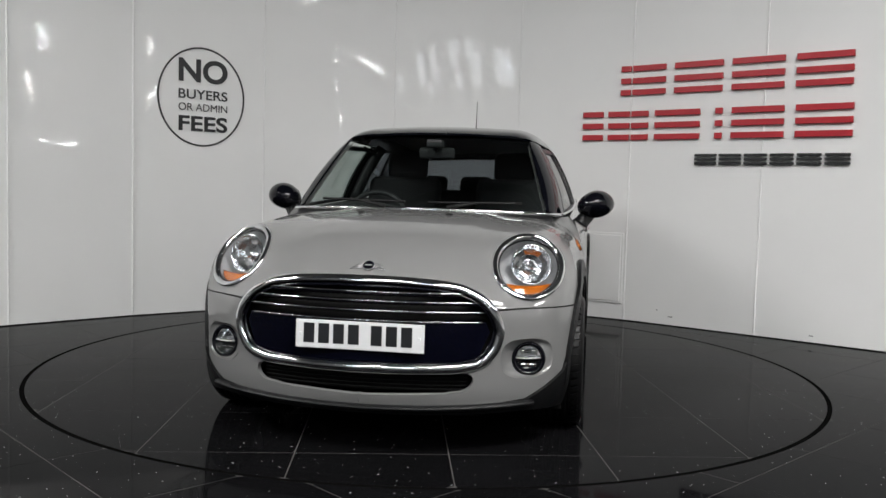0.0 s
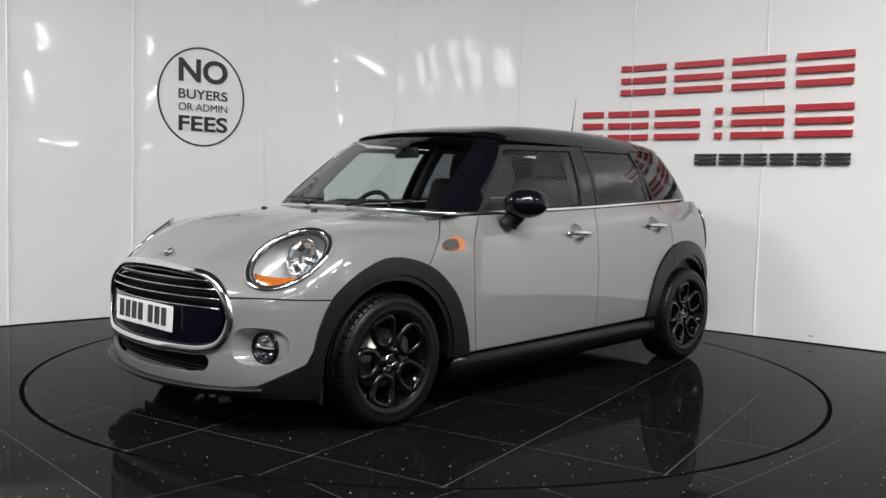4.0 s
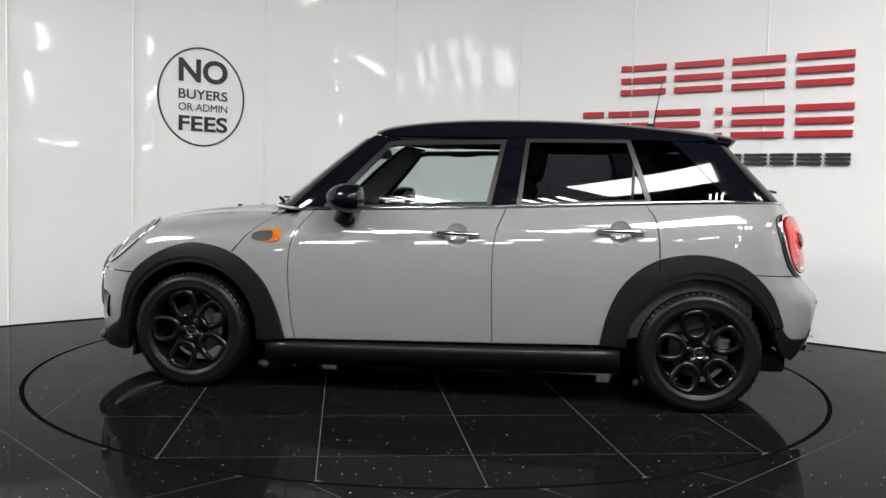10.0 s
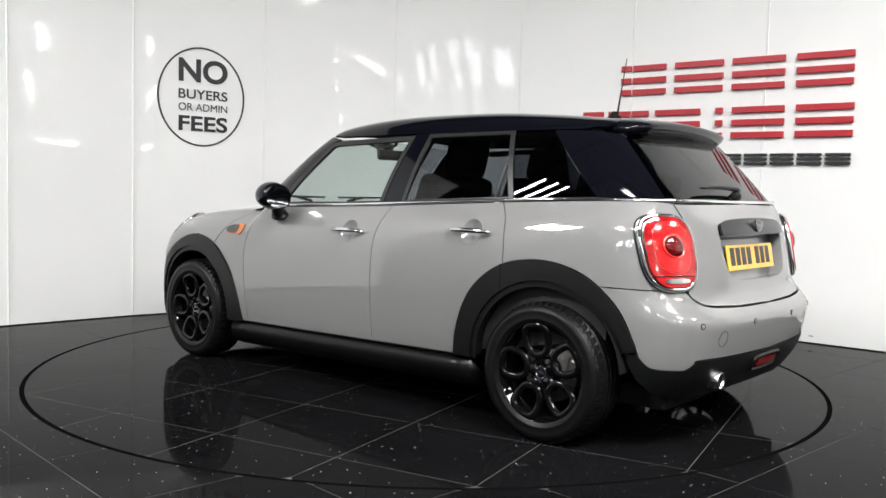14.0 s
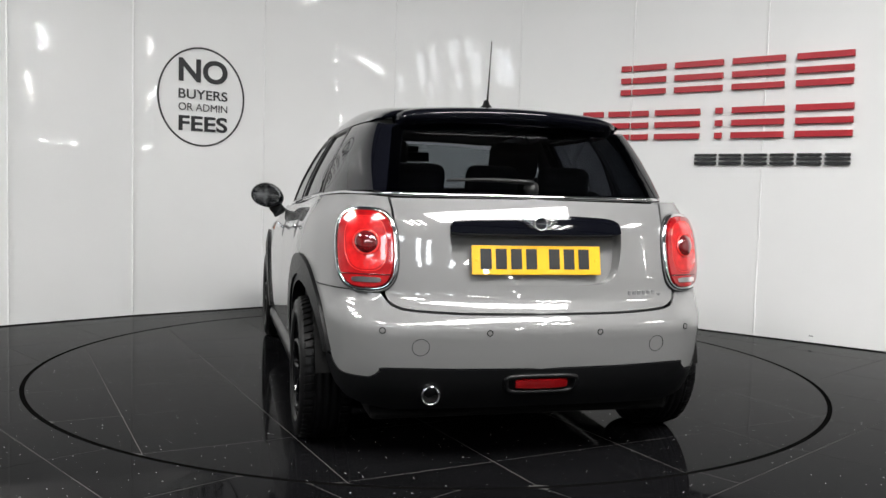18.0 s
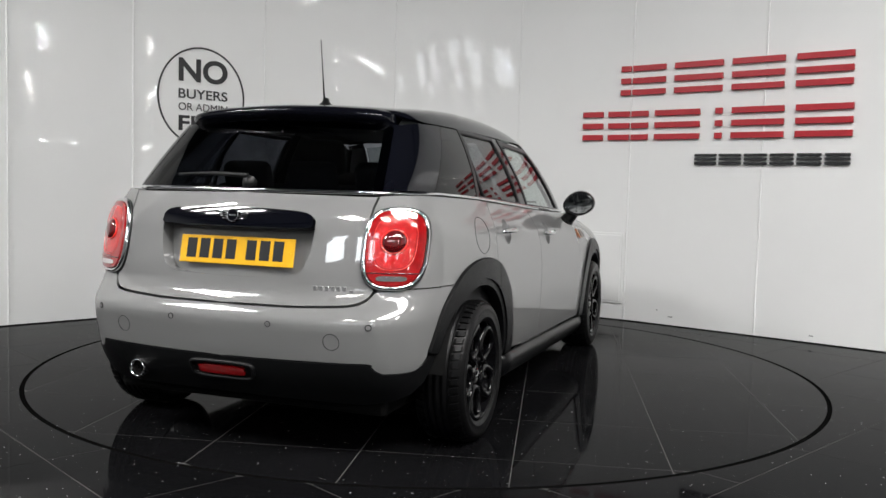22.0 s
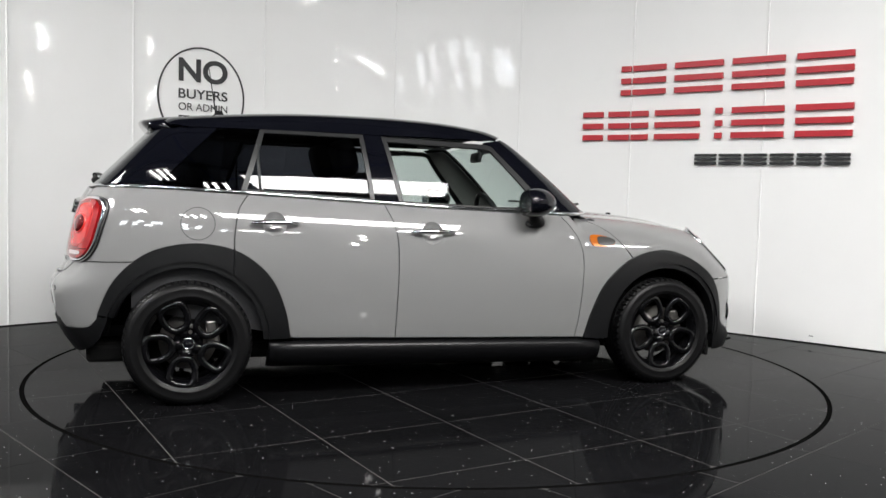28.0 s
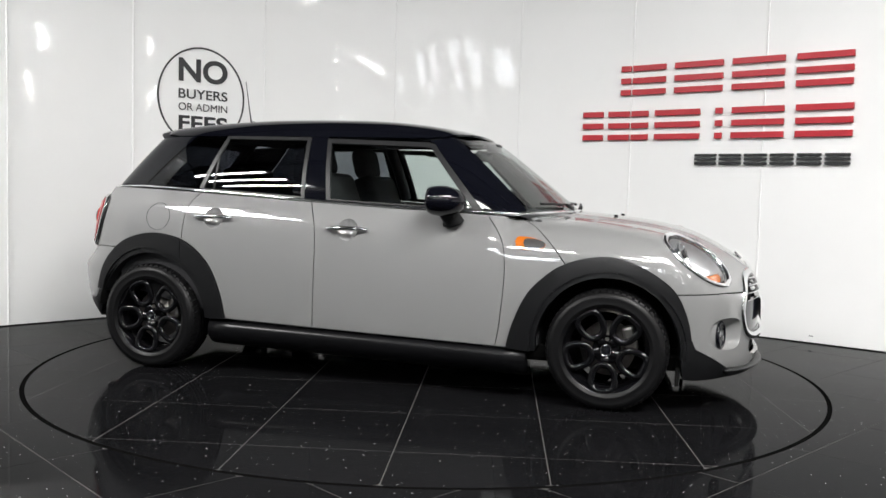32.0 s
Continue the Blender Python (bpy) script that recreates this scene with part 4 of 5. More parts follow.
WHEEL_BLACK = material("gloss_black_wheel", (0.0025, 0.0025, 0.003), 0.04, coat=0.1, spec=0.22, grain=0.1, scale=40)


def loop_on(place, cy, cz, ry, rz, n=40, power=2.0):
    pts = []
    for a in np.linspace(0, 2 * math.pi, n, endpoint=False):
        c, s = math.cos(a), math.sin(a)
        pts.append((cy + ry * abs(c) ** (2 / power) * (1 if c > 0 else -1), cz + rz * abs(s) ** (2 / power) * (1 if s > 0 else -1)))
    return place(lower, pts)


def flip(P, mirror):
    return P * (1, -1, 1) if mirror else P


def lamps(mirror):
    d = LAMP_D
    rim = lamp_loop(1.0, 64)
    N = slope(lower, rim)
    k = len(rim)
    # the lamp's body: a deep grey bowl under the ring
    wall = [rim + d * 0.002] + [LAMP_C + (rim - LAMP_C) * f - d * h for f, h in ((0.97, 0.03), (0.93, 0.06), (0.85, 0.085), (0.6, 0.10), (0.3, 0.105))]
    housing = loft("headlamp", wall, LAMP_GREY, car, "round headlamp with clear cover in chrome ring", mirror=mirror)
    tube("chrome_ring", rim + d * 0.003 - (rim - LAMP_C) * 0.03, 0.0135, CHROME, housing, "wide polished chrome ring", sides=12, closed=True, up=d, flat=0.8, mirror=mirror)
    inner = lamp_loop(0.865, 56)
    tube("black_ring", inner - d * 0.004, 0.0045, PLASTIC, housing, sides=6, closed=True, mirror=mirror)
    cover = [LAMP_C + (inner - LAMP_C) * f + d * h for f, h in ((1.0, 0.003), (0.85, 0.011), (0.6, 0.017), (0.3, 0.020), (0.03, 0.021))]
    loft("lamp_cover", cover, LENS, housing, mirror=mirror)
    # faceted reflector bowl
    n = unit(np.array((0.93, 0.20, 0.26)))
    c = LAMP_C + np.array((-0.055, 0.012, 0.012)) - LAMP_D * 0.006
    ux = unit(np.cross((0, 0, 1), n))
    uy = np.cross(n, ux)
    prof = [(0.080, 0.0), (0.078, -0.006), (0.070, -0.022), (0.05, -0.036), (0.026, -0.044), (0.018, -0.045), (0.018, -0.016), (0.012, -0.012), (0.002, -0.012)]
    seg = 22
    V, faces = [], []
    for r, h in prof:
        for i in range(seg):
            a = 2 * math.pi * i / seg
            rr = r * (1 + 0.035 * (i % 2))
            V.append(c + ux * rr * math.cos(a) + uy * rr * math.sin(a) + n * h)
    for i in range(len(prof) - 1):
        for j in range(seg):
            q = (j + 1) % seg
            faces.append([i * seg + j, i * seg + q, (i + 1) * seg + q, (i + 1) * seg + j])
    ob = link_mesh("reflector_bowl", flip(np.array(V), mirror), faces, SILVER, housing, smooth=False)
    tagged(ob, "faceted silver reflector bowl")
    circle = np.array([c + (ux * math.cos(a) + uy * math.sin(a)) * 0.083 for a in np.linspace(0, 2 * math.pi, 40, endpoint=False)])
    tube("bowl_rim", circle, 0.004, CHROME, housing, sides=6, closed=True, mirror=mirror)
    # amber indicator: the low crescent
    low_oval = lamp_oval(0.84, np.linspace(0, 2 * math.pi, 72, endpoint=False))
    v_top = -0.072
    below = low_oval[low_oval[:, 1] < v_top]
    below = below[np.argsort(np.arctan2(below[:, 1] - v_top - 0.001, below[:, 0] - below[:, 0].mean()))]
    top = line(below[-1], below[0], 10)[1:-1] + np.c_[np.zeros(8), -0.012 * np.sin(np.linspace(0.3, math.pi - 0.3, 8))]
    cres = np.array([LAMP_C + u * LAMP_U + v * LAMP_V for u, v in np.vstack([below, top])])
    mid = cres.mean(0)
    loft("indicator", [cres - d * 0.03, cres - d * 0.008, mid + (cres - mid) * 0.8 - d * 0.003, mid + (cres - mid) * 0.1 - d * 0.002], AMBER, housing, "amber indicator lens", mirror=mirror)
    # fog lamp in its dished recess
    n = unit(np.array((0.96, 0.26, 0.03)))
    c = on_front(lower, [(0.648, 0.376)])[0] + np.array((-0.036, 0, 0))
    ux = unit(np.cross((0, 0, 1), n))
    uy = np.cross(n, ux)
    outer = fog_outline(1.0)
    ang = np.linspace(0, 2 * math.pi, len(outer), endpoint=False)
    face = np.array([c + (ux * math.cos(a) + uy * math.sin(a)) * 0.061 for a in ang])
    dish = [outer + (face - outer) * f + n * h for f, h in ((0.0, 0.0), (0.12, -0.004), (0.35, -0.009), (0.65, -0.008), (1.0, 0.0))]
    fog = loft("fog_lamp", dish, PAINT, car, "round fog lamp in a dished recess", mirror=mirror, cap=False)
    tube("fog_bezel", face, 0.0105, GLOSS_BLACK, fog, "black bezel ring", sides=10, closed=True, up=n, mirror=mirror)
    disc_at = lambda r, h: np.array([c + (ux * math.cos(a) + uy * math.sin(a)) * r + n * h for a in ang])
    loft("fog_cup", [disc_at(0.061, 0.0), disc_at(0.060, -0.03), disc_at(0.03, -0.034)], GLOSS_BLACK, fog, mirror=mirror)
    half = [a for a in np.linspace(0.12, math.pi - 0.12, 20)]
    bowl = [np.array([c + (ux * math.cos(a) + uy * math.sin(a)) * r + n * h for a in half]) for r, h in ((0.056, -0.001), (0.048, -0.012), (0.034, -0.020), (0.012, -0.024))]
    loft("fog_reflector", bowl, SILVER, fog, "bright silver reflector", mirror=mirror)
    for su in (-0.022, 0.022):
        q = np.array([c + ux * (su + 0.009 * math.cos(a)) + uy * (0.028 + 0.009 * math.sin(a)) - n * 0.012 for a in np.linspace(0, 2 * math.pi, 14, endpoint=False)])
        loft("fog_led", [q, q * 0.5 + q.mean(0) * 0.5 + n * 0.004, q * 0.1 + q.mean(0) * 0.9 + n * 0.005], SILVER, fog, mirror=mirror)
    P = np.array([c + ux * u + uy * (0.002 - 0.002 * math.cos(u * 40)) - n * 0.004 for u in np.linspace(-0.052, 0.052, 10)])
    tube("fog_bar", P, 0.0075, FOG_SILVER, fog, sides=8, flat=0.6, up=uy, mirror=mirror)
    bowl = [np.array([c + (ux * math.cos(a) - uy * math.sin(a)) * r + n * h for a in half[::-1]]) for r, h in ((0.055, -0.004), (0.048, -0.014), (0.034, -0.022), (0.012, -0.026))]
    loft("fog_reflector", bowl, GLOSS_BLACK, fog, mirror=mirror)
    for su in (-0.018, 0.018):
        P = np.array([c + ux * (su + u) - uy * 0.026 - n * 0.014 for u in np.linspace(-0.011, 0.011, 4)])
        tube("fog_louvre", P, 0.006, CHROME, fog, sides=8, mirror=mirror)
    loft("fog_cover", [disc_at(0.057, 0.002), disc_at(0.04, 0.006), disc_at(0.02, 0.008), disc_at(0.002, 0.009)], LENS, fog, mirror=mirror)
    # tail lamp
    dr = (-0.85, 0.5, 0.1)
    tl = loop_on(on_rear, 0.641, 0.817, 0.089, 0.135, 56, 3.0)
    tail = patch("tail_lamp", lower, dr, [tl], RED_LENS, car, "large red tail lamp in chrome surround", off=0.022, thick=0.03, step=0.02, mirror=mirror)
    out = loop_on(on_rear, 0.641, 0.817, 0.098, 0.144, 56, 3.0)
    tube("chrome_surround", out + slope(lower, out) * 0.008, 0.0105, CHROME, tail, "polished chrome surround", sides=10, closed=True, mirror=mirror)
    mid = loop_on(on_rear, 0.641, 0.817, 0.107, 0.153, 56, 3.0)
    tube("black_seal", mid + slope(lower, mid) * 0.002, 0.004, PLASTIC, tail, sides=6, closed=True, mirror=mirror)
    eye = loop_on(on_rear, 0.640, 0.842, 0.041, 0.043, 32)
    en, em = slope(lower, eye), eye.mean(0)
    dome = [em + (eye - em) * f + en.mean(0) * h for f, h in ((1.0, 0.023), (0.9, 0.031), (0.7, 0.037), (0.4, 0.041), (0.05, 0.042))]
    loft("lamp_eye", dome, DARK_RED, tail, "dark domed centre of the lamp", mirror=mirror)
    tube("eye_ring", eye + en * 0.024, 0.004, BRIGHT_RED, tail, sides=6, closed=True, mirror=mirror)
    line_in = loop_on(on_rear, 0.641, 0.836, 0.068, 0.098, 44, 2.8)
    tube("lens_line", line_in + slope(lower, line_in) * 0.0215, 0.002, BRIGHT_RED, tail, sides=6, closed=True, mirror=mirror)
    glow = loop_on(on_rear, 0.641, 0.838, 0.064, 0.094, 44, 2.8)
    patch("inner_lens", lower, dr, [glow, loop_on(on_rear, 0.640, 0.842, 0.046, 0.048, 32)], INNER_RED, tail, "bright ribbed inner lens", off=0.0225, thick=0.003, step=0.015, mirror=mirror)
    patch("reversing_lens", lower, dr, [loop_on(on_rear, 0.641, 0.708, 0.048, 0.009, 24, 4.0)], SILVER, tail, "clear reversing lens", off=0.0245, thick=0.004, step=0.012, mirror=mirror)
    tube("lens_rib", on_rear(lower, [(y, 0.727) for y in np.linspace(0.560, 0.720, 10)]) + slope(lower, on_rear(lower, [(y, 0.727) for y in np.linspace(0.560, 0.720, 10)])) * 0.023, 0.0025, DARK_RED, tail, sides=6, mirror=mirror)
    # side repeater on the wing
    S = lambda pts: on_side(lower, pts)
    body = curve([(0.815, 0.800), (0.83, 0.822), (0.90, 0.818), (0.965, 0.797), (0.955, 0.770), (0.88, 0.762), (0.83, 0.768), (0.815, 0.800)], 4)[:-1]
    rep = patch("side_repeater", lower, (0, 1, 0.1), [S(body)], AMBER, car, "amber side repeater with black insert", off=0.006, thick=0.008, step=0.02, mirror=mirror)
    ins = curve([(0.858, 0.794), (0.868, 0.812), (0.92, 0.811), (0.966, 0.795), (0.955, 0.772), (0.90, 0.767), (0.868, 0.773), (0.858, 0.794)], 4)[:-1]
    patch("repeater_insert", lower, (0, 1, 0.1), [S(ins)], REPEATER, rep, off=0.009, thick=0.004, step=0.02, mirror=mirror)
    # rear parking sensors and towing covers
    for y, z in ((0.604, 0.535), (0.217, 0.528)):
        q = loop_on(on_rear, y, z, 0.0105, 0.0105, 16)
        tube("parking_sensor", q + slope(lower, q) * 0.0005, 0.0016, UNDER, car, sides=5, closed=True, mirror=mirror)
        q = loop_on(on_rear, y, z, 0.0075, 0.0075, 12)
        patch("sensor_face", lower, (-1, 0.2, 0), [q], PAINT, car, off=0.002, thick=0.003, step=0.02, mirror=mirror)
    q = loop_on(on_rear, 0.467, 0.475, 0.031, 0.031, 32)
    tube("towing_cover", q, 0.0011, UNDER, car, sides=5, closed=True, mirror=mirror)
    # door mirror
    hub = np.array((0.43, 0.895, 0.992))
    bm = bmesh.new()
    bmesh.ops.create_uvsphere(bm, u_segments=32, v_segments=20, radius=1.0)
    for v in bm.verts:
        x, y, z = v.co
        x = max(x, -0.5)
        y = y * (1.0 - 0.10 * z)
        v.co = (hub[0] + x * 0.12 + 0.02, hub[1] + y * 0.098 - x * 0.02, hub[2] + z * 0.076 + 0.01 * y)
    if mirror:
        bmesh.ops.scale(bm, vec=(1, -1, 1), verts=bm.verts[:])
        bmesh.ops.reverse_faces(bm, faces=bm.faces[:])
    mir = part("door_mirror", bm, GLOSS_BLACK, car, "rounded gloss black door mirror", True)
    g = np.array([(hub[0] - 0.036 - 0.004, hub[1] + 0.008 + 0.082 * math.cos(a), hub[2] + 0.062 * math.sin(a)) for a in np.linspace(0, 2 * math.pi, 32, endpoint=False)])
    link_mesh("mirror_glass", flip(g, mirror), [list(range(32)) if mirror else list(range(32))[::-1]], CHROME, mir, smooth=False)
    leg = np.array([(0.49, 0.815, 0.884), (0.485, 0.83, 0.905), (0.465, 0.86, 0.93), (0.45, 0.88, 0.955)])
    tube("mirror_stalk", curve(leg, 4), np.linspace(0.058, 0.028, 13), PLASTIC, mir, sides=14, flat=0.75, up=(0, 1, 0.3), mirror=mirror)
    # wheel housing
    for cx in (1.2835, -1.2835):
        pts, faces = [], []
        n = 24
        for y in (0.50, 0.815):
            for i in range(n + 1):
                a = math.pi * (0.97 - 0.94 * i / n)
                pts.append((cx + 0.362 * math.cos(a), y, 0.30 + 0.362 * math.sin(a)))
        for i in range(n):
            faces.append([i, i + 1, n + 2 + i, n + 1 + i])
        faces.append(list(range(n + 1)))
        link_mesh("wheel_housing", flip(np.array(pts), mirror), faces, UNDER, car)
    # front deflector flap
    part("wheel_deflector", box(1.62, -0.68 if mirror else 0.68, 0.175, 0.02, 0.2, 0.09, 0.006), UNDER, car)
    # side lip and black corners
    lip_top = np.vstack([on_side(lower, np.vstack([[(1.640, 0.30), (1.640, 0.355)], cut(ARCH_F, (1.677, 0.36), (1.678, 0.345))])), across(lower, on_side(lower, [(1.70, 0.315)])[0], on_front(lower, [(0.64, 0.218)])[0], 8, (0.7, 0.7, 0)), on_front(lower, curve([(0.62, 0.216), (0.4, 0.192), (0.0, 0.184)], 6))])
    lip_low = np.vstack([on_front(lower, curve([(0.0, 0.163), (0.4, 0.166), (0.62, 0.174)], 6)), on_side(lower, [(1.69, 0.165), (1.645, 0.17), (1.635, 0.24)])])
    patch("front_lip", lower, (0.8, 0.6, 0), [np.vstack([lip_top, lip_low])], PLASTIC, car, "black plastic lower lip", off=0.010, thick=0.05, mirror=mirror)
    if not mirror:
        blade = on_front(lower, [(y, 0.186 + 0.045 * y * y) for y in np.linspace(-0.66, 0.66, 40)])
        bn = slope(lower, blade) * (1, 1, 0)
        tube("lip_blade", blade + unit(bn) * 0.012, 0.024, PLASTIC, car, "thin black splitter edge", sides=10, up=(0, 0, 1), flat=0.45)
    val = np.vstack([on_side(lower, [(-1.685, 0.415), (-1.66, 0.416), (-1.642, 0.417), (-1.652, 0.375), (-1.678, 0.31), (-1.715, 0.265)]), on_side(lower, [(-1.755, 0.242)]), on_rear(lower, [(0.55, 0.225), (0.4, 0.228), (0.0, 0.232)]), on_rear(lower, line((0, 0.25), (0, 0.37), 8)),
                     on_rear(lower, curve([(0.0, 0.387), (0.3, 0.39), (0.58, 0.393), (0.605, 0.381), (0.62, 0.366)], 5)), REAR_LOW()[::-1]])
    patch("rear_valance", lower, (-0.75, 0.65, 0.05), [val], PLASTIC, car, "black plastic rear valance", off=0.003, thick=0.05, mirror=mirror)
    # inner trim of the doors and the roof lining
    trim = np.vstack([belt_line(0.80, -1.55, 20, -0.012), line((-1.55, 0.45), (-0.80, 0.30)), line((-0.78, 0.26), (0.80, 0.24))])
    patch("inner_trim", lower, (0, 1, 0.1), [on_side(lower, trim)], CABIN, car, off=-0.05, thick=0.01, step=0.08, mirror=mirror)
    # wiper and blade
    blade = on_front(upper, [(y, 0.972 + 0.012 * abs(y)) for y in np.linspace(0.06, 0.52, 12)])
    wp = tube("front_wiper", blade + slope(upper, blade) * 0.014, 0.007, PLASTIC, car, "black windscreen wiper", sides=6, mirror=mirror)
    arm = np.array([(1.0, 0.16, 0.955), (1.0, 0.20, 0.968), (0.985, 0.30, 0.985)])
    tube("wiper_arm", arm, (0.014, 0.011, 0.007), PLASTIC, wp, sides=6, mirror=mirror)
    # washer jet
    part("washer_jet", box(1.25, -0.215 if mirror else 0.215, float(on_top(lower, [(1.25, 0.215)])[0, 2]) + 0.004, 0.022, 0.03, 0.012, 0.004), PLASTIC, car)


SLAT_BLACK = material("satin_black_slat", (0.003, 0.003, 0.0045), 0.25, spec=0.1, grain=0.1, scale=40)
REPEATER = material("smoky_grey_plastic", (0.045, 0.044, 0.043), 0.25, coat=0.3, grain=0.15, scale=40)
CABIN = material("dark_cabin_trim", (0.018, 0.018, 0.02), 0.6, grain=0.2, scale=30, bump=0.0003, bscale=500)
CLOTH = material("black_seat_cloth", (0.016, 0.016, 0.018), 0.85, grain=0.3, scale=70, bump=0.0006, bscale=700)
both(lamps)

# grille
gl = np.vstack([GRILLE, GRILLE[::-1][1:-1] * (-1, 1)])
G3 = on_front(lower, gl)
grille = patch("grille", lower, (1, 0, 0), [G3], UNDER, car, "wide black grille in a chrome frame", off=-0.05, thick=0.001, step=0.05)
GN = slope(lower, G3)
tube("grille_frame", G3 + GN * 0.004, 0.0185, CHROME, grille, "polished chrome grille frame", sides=14, closed=True, up=GN, flat=0.5)
g2 = on_front(lower, np.array(gl) * (0.965, 0.9) + (0, 0.0512))
tube("grille_inner_frame", g2 - slope(lower, g2) * 0.012, 0.007, GLOSS_BLACK, grille, sides=8, closed=True)
GW = lambda z: float(np.interp(z, [0.34, 0.352, 0.39, 0.49, 0.59, 0.652, 0.674], [0.2, 0.41, 0.50, 0.542, 0.50, 0.404, 0.288]))
for z in (0.640, 0.606, 0.569):
    w = GW(z) - 0.024
    P = on_front(lower, [(y, z) for y in np.linspace(-w, w, 40)])
    tube("grille_slat", P - slope(lower, P) * 0.018 - (0, 0, 0.002), 0.0095, SLAT_BLACK, grille, sides=10, flat=0.62)
    tube("slat_edge", P - slope(lower, P) * 0.002, 0.0026, CHROME, grille, "thin polished edge of the slat", sides=8)
w = 0.035
np_loop = [(y, 0.532) for y in np.linspace(-GW(0.532) + w, GW(0.532) - w, 20)] + [(GW(z) - w, z) for z in (0.51, 0.49, 0.44, 0.40)] + [(y, 0.368) for y in np.linspace(GW(0.37) - w - 0.03, -GW(0.37) + w + 0.03, 20)] + [(-GW(z) + w, z) for z in (0.40, 0.44, 0.49, 0.51)]
patch("grille_panel", lower, (1, 0, 0), [on_front(lower, np_loop)], NAVY, grille, "dark navy gloss panel behind the plate", off=-0.012, thick=0.02, step=0.04)
P = on_front(lower, [(y, 0.530) for y in np.linspace(0.045 - GW(0.53), GW(0.53) - 0.045, 40)])
tube("panel_edge", P - slope(lower, P) * 0.009, 0.0022, CHROME, grille, sides=6)
for z in (0.322, 0.306, 0.289, 0.272, 0.255):
    P = on_front(lower, [(y, z) for y in np.linspace(-0.43, 0.43, 24)])
    tube("lower_grille_bar", P - slope(lower, P) * 0.036, 0.0035, UNDER, car, sides=6)
P = np.vstack([[(y, 0.336) for y in np.linspace(-0.44, 0.44, 20)], [(y, 0.24) for y in np.linspace(0.44, -0.44, 20)]])
patch("lower_grille", lower, (1, 0, 0), [on_front(lower, P)], UNDER, car, "black lower grille", off=-0.045, thick=0.001, step=0.05)
P = on_front(lower, [(y, 0.219 + 0.035 * max(0, abs(y) - 0.3)) for y in np.linspace(-0.62, 0.62, 40)])


def plate(name, at, tilt, mat, facing):
    """A number plate with plain dark bars."""
    ob = part(name, box(0, 0, 0, 0.006, 0.52, 0.111, 0.0025, 2), mat, car, "number plate with dark bars, " + ("white" if mat is WHITE_PLATE else "yellow"))
    ob.matrix_basis = pose(*at, 0, tilt, 0)
    y = -0.205
    for i in range(7):
        if i == 4:
            y += 0.032
        part("plate_bar", box(facing * 0.0034, -facing * y * -1, 0.004, 0.002, 0.044, 0.078), INK, ob)
        y += 0.0605
    for s in (-1, 1):
        part("plate_screw", box(facing * 0.0036, s * 0.24, 0.0, 0.003, 0.012, 0.012, 0.001, 1), mat, ob)


plate("front_plate", (2.022, 0, 0.465), -2, WHITE_PLATE, 1)
plate("rear_plate", (-1.826, 0, 0.786), 11, YELLOW_PLATE, -1)


def wings(at, tilt, yaw, mat, wide=0.115):
    """Winged emblem as plain shapes: a dark disc in a ring between two barred wings."""
    bm = bmesh.new()
    bmesh.ops.create_cone(bm, cap_ends=True, segments=32, radius1=0.0255, radius2=0.0235, depth=0.009)
    em = part("emblem", bm, GLOSS_BLACK, car, "small winged chrome emblem with dark centre")
    em.matrix_basis = Matrix.Translation(at) @ Euler((0, radians(tilt), 0)).to_matrix().to_4x4()
    tube("emblem_ring", [(0.0245 * math.cos(a), 0.0245 * math.sin(a), 0.004) for a in np.linspace(0, 2 * math.pi, 32, endpoint=False)], 0.0021, mat, em, sides=6, closed=True)
    part("emblem_band", box(0, 0, 0.0048, 0.007, 0.030, 0.002, 0.0008, 1), mat, em)
    for s in (-1, 1):
        for k, ln in enumerate((0.022, 0.032, 0.041, 0.048)):
            P = [(-0.013 + 0.0078 * k, s * 0.024, 0.001), (-0.013 + 0.0095 * k + 0.05 * ln, s * (0.026 + ln), -0.001)]
            tube("emblem_bar", P, (0.0026, 0.0019), mat, em, sides=6, flat=0.8)
    return em


bp = on_top(lower, [(1.90, 0.0)])[0]
wings(tuple(bp + slope(lower, bp[None])[0] * 0.005), 43, 0, FOG_SILVER)
# rear handle bar over the plate
hb = [(y, z) for y, z in curve([(-0.338, 0.90), (-0.325, 0.93), (-0.25, 0.945), (0, 0.952), (0.25, 0.945), (0.325, 0.93), (0.338, 0.90), (0.325, 0.885), (0.2, 0.882), (0, 0.882), (-0.2, 0.882), (-0.325, 0.885), (-0.338, 0.90)], 5)[:-1]]
patch("tailgate_handle", lower, (-1, 0, 0.1), [on_rear(lower, hb)], GLOSS_BLACK, car, "gloss black tailgate handle bar", off=0.014, thick=0.045, step=0.03)
tp = on_rear(lower, [(0.0, 0.918)])[0]
wings(tuple(tp + slope(lower, tp[None])[0] * 0.02), -80, 0, CHROME)
for k, y0 in enumerate((-0.372, -0.394, -0.416, -0.438, -0.460, -0.482, -0.508)):
    q = on_rear(lower, [(y0, 0.664)])[0]
    b = part("badge_bar", box(0, 0, 0, 0.005, 0.016, 0.021 if k < 6 else 0.026, 0.002, 1), FOG_SILVER, car)
    b.matrix_basis = pose(q[0] - 0.002, q[1], q[2] - (0.014 if k == 6 else 0), 0, -8, 8)
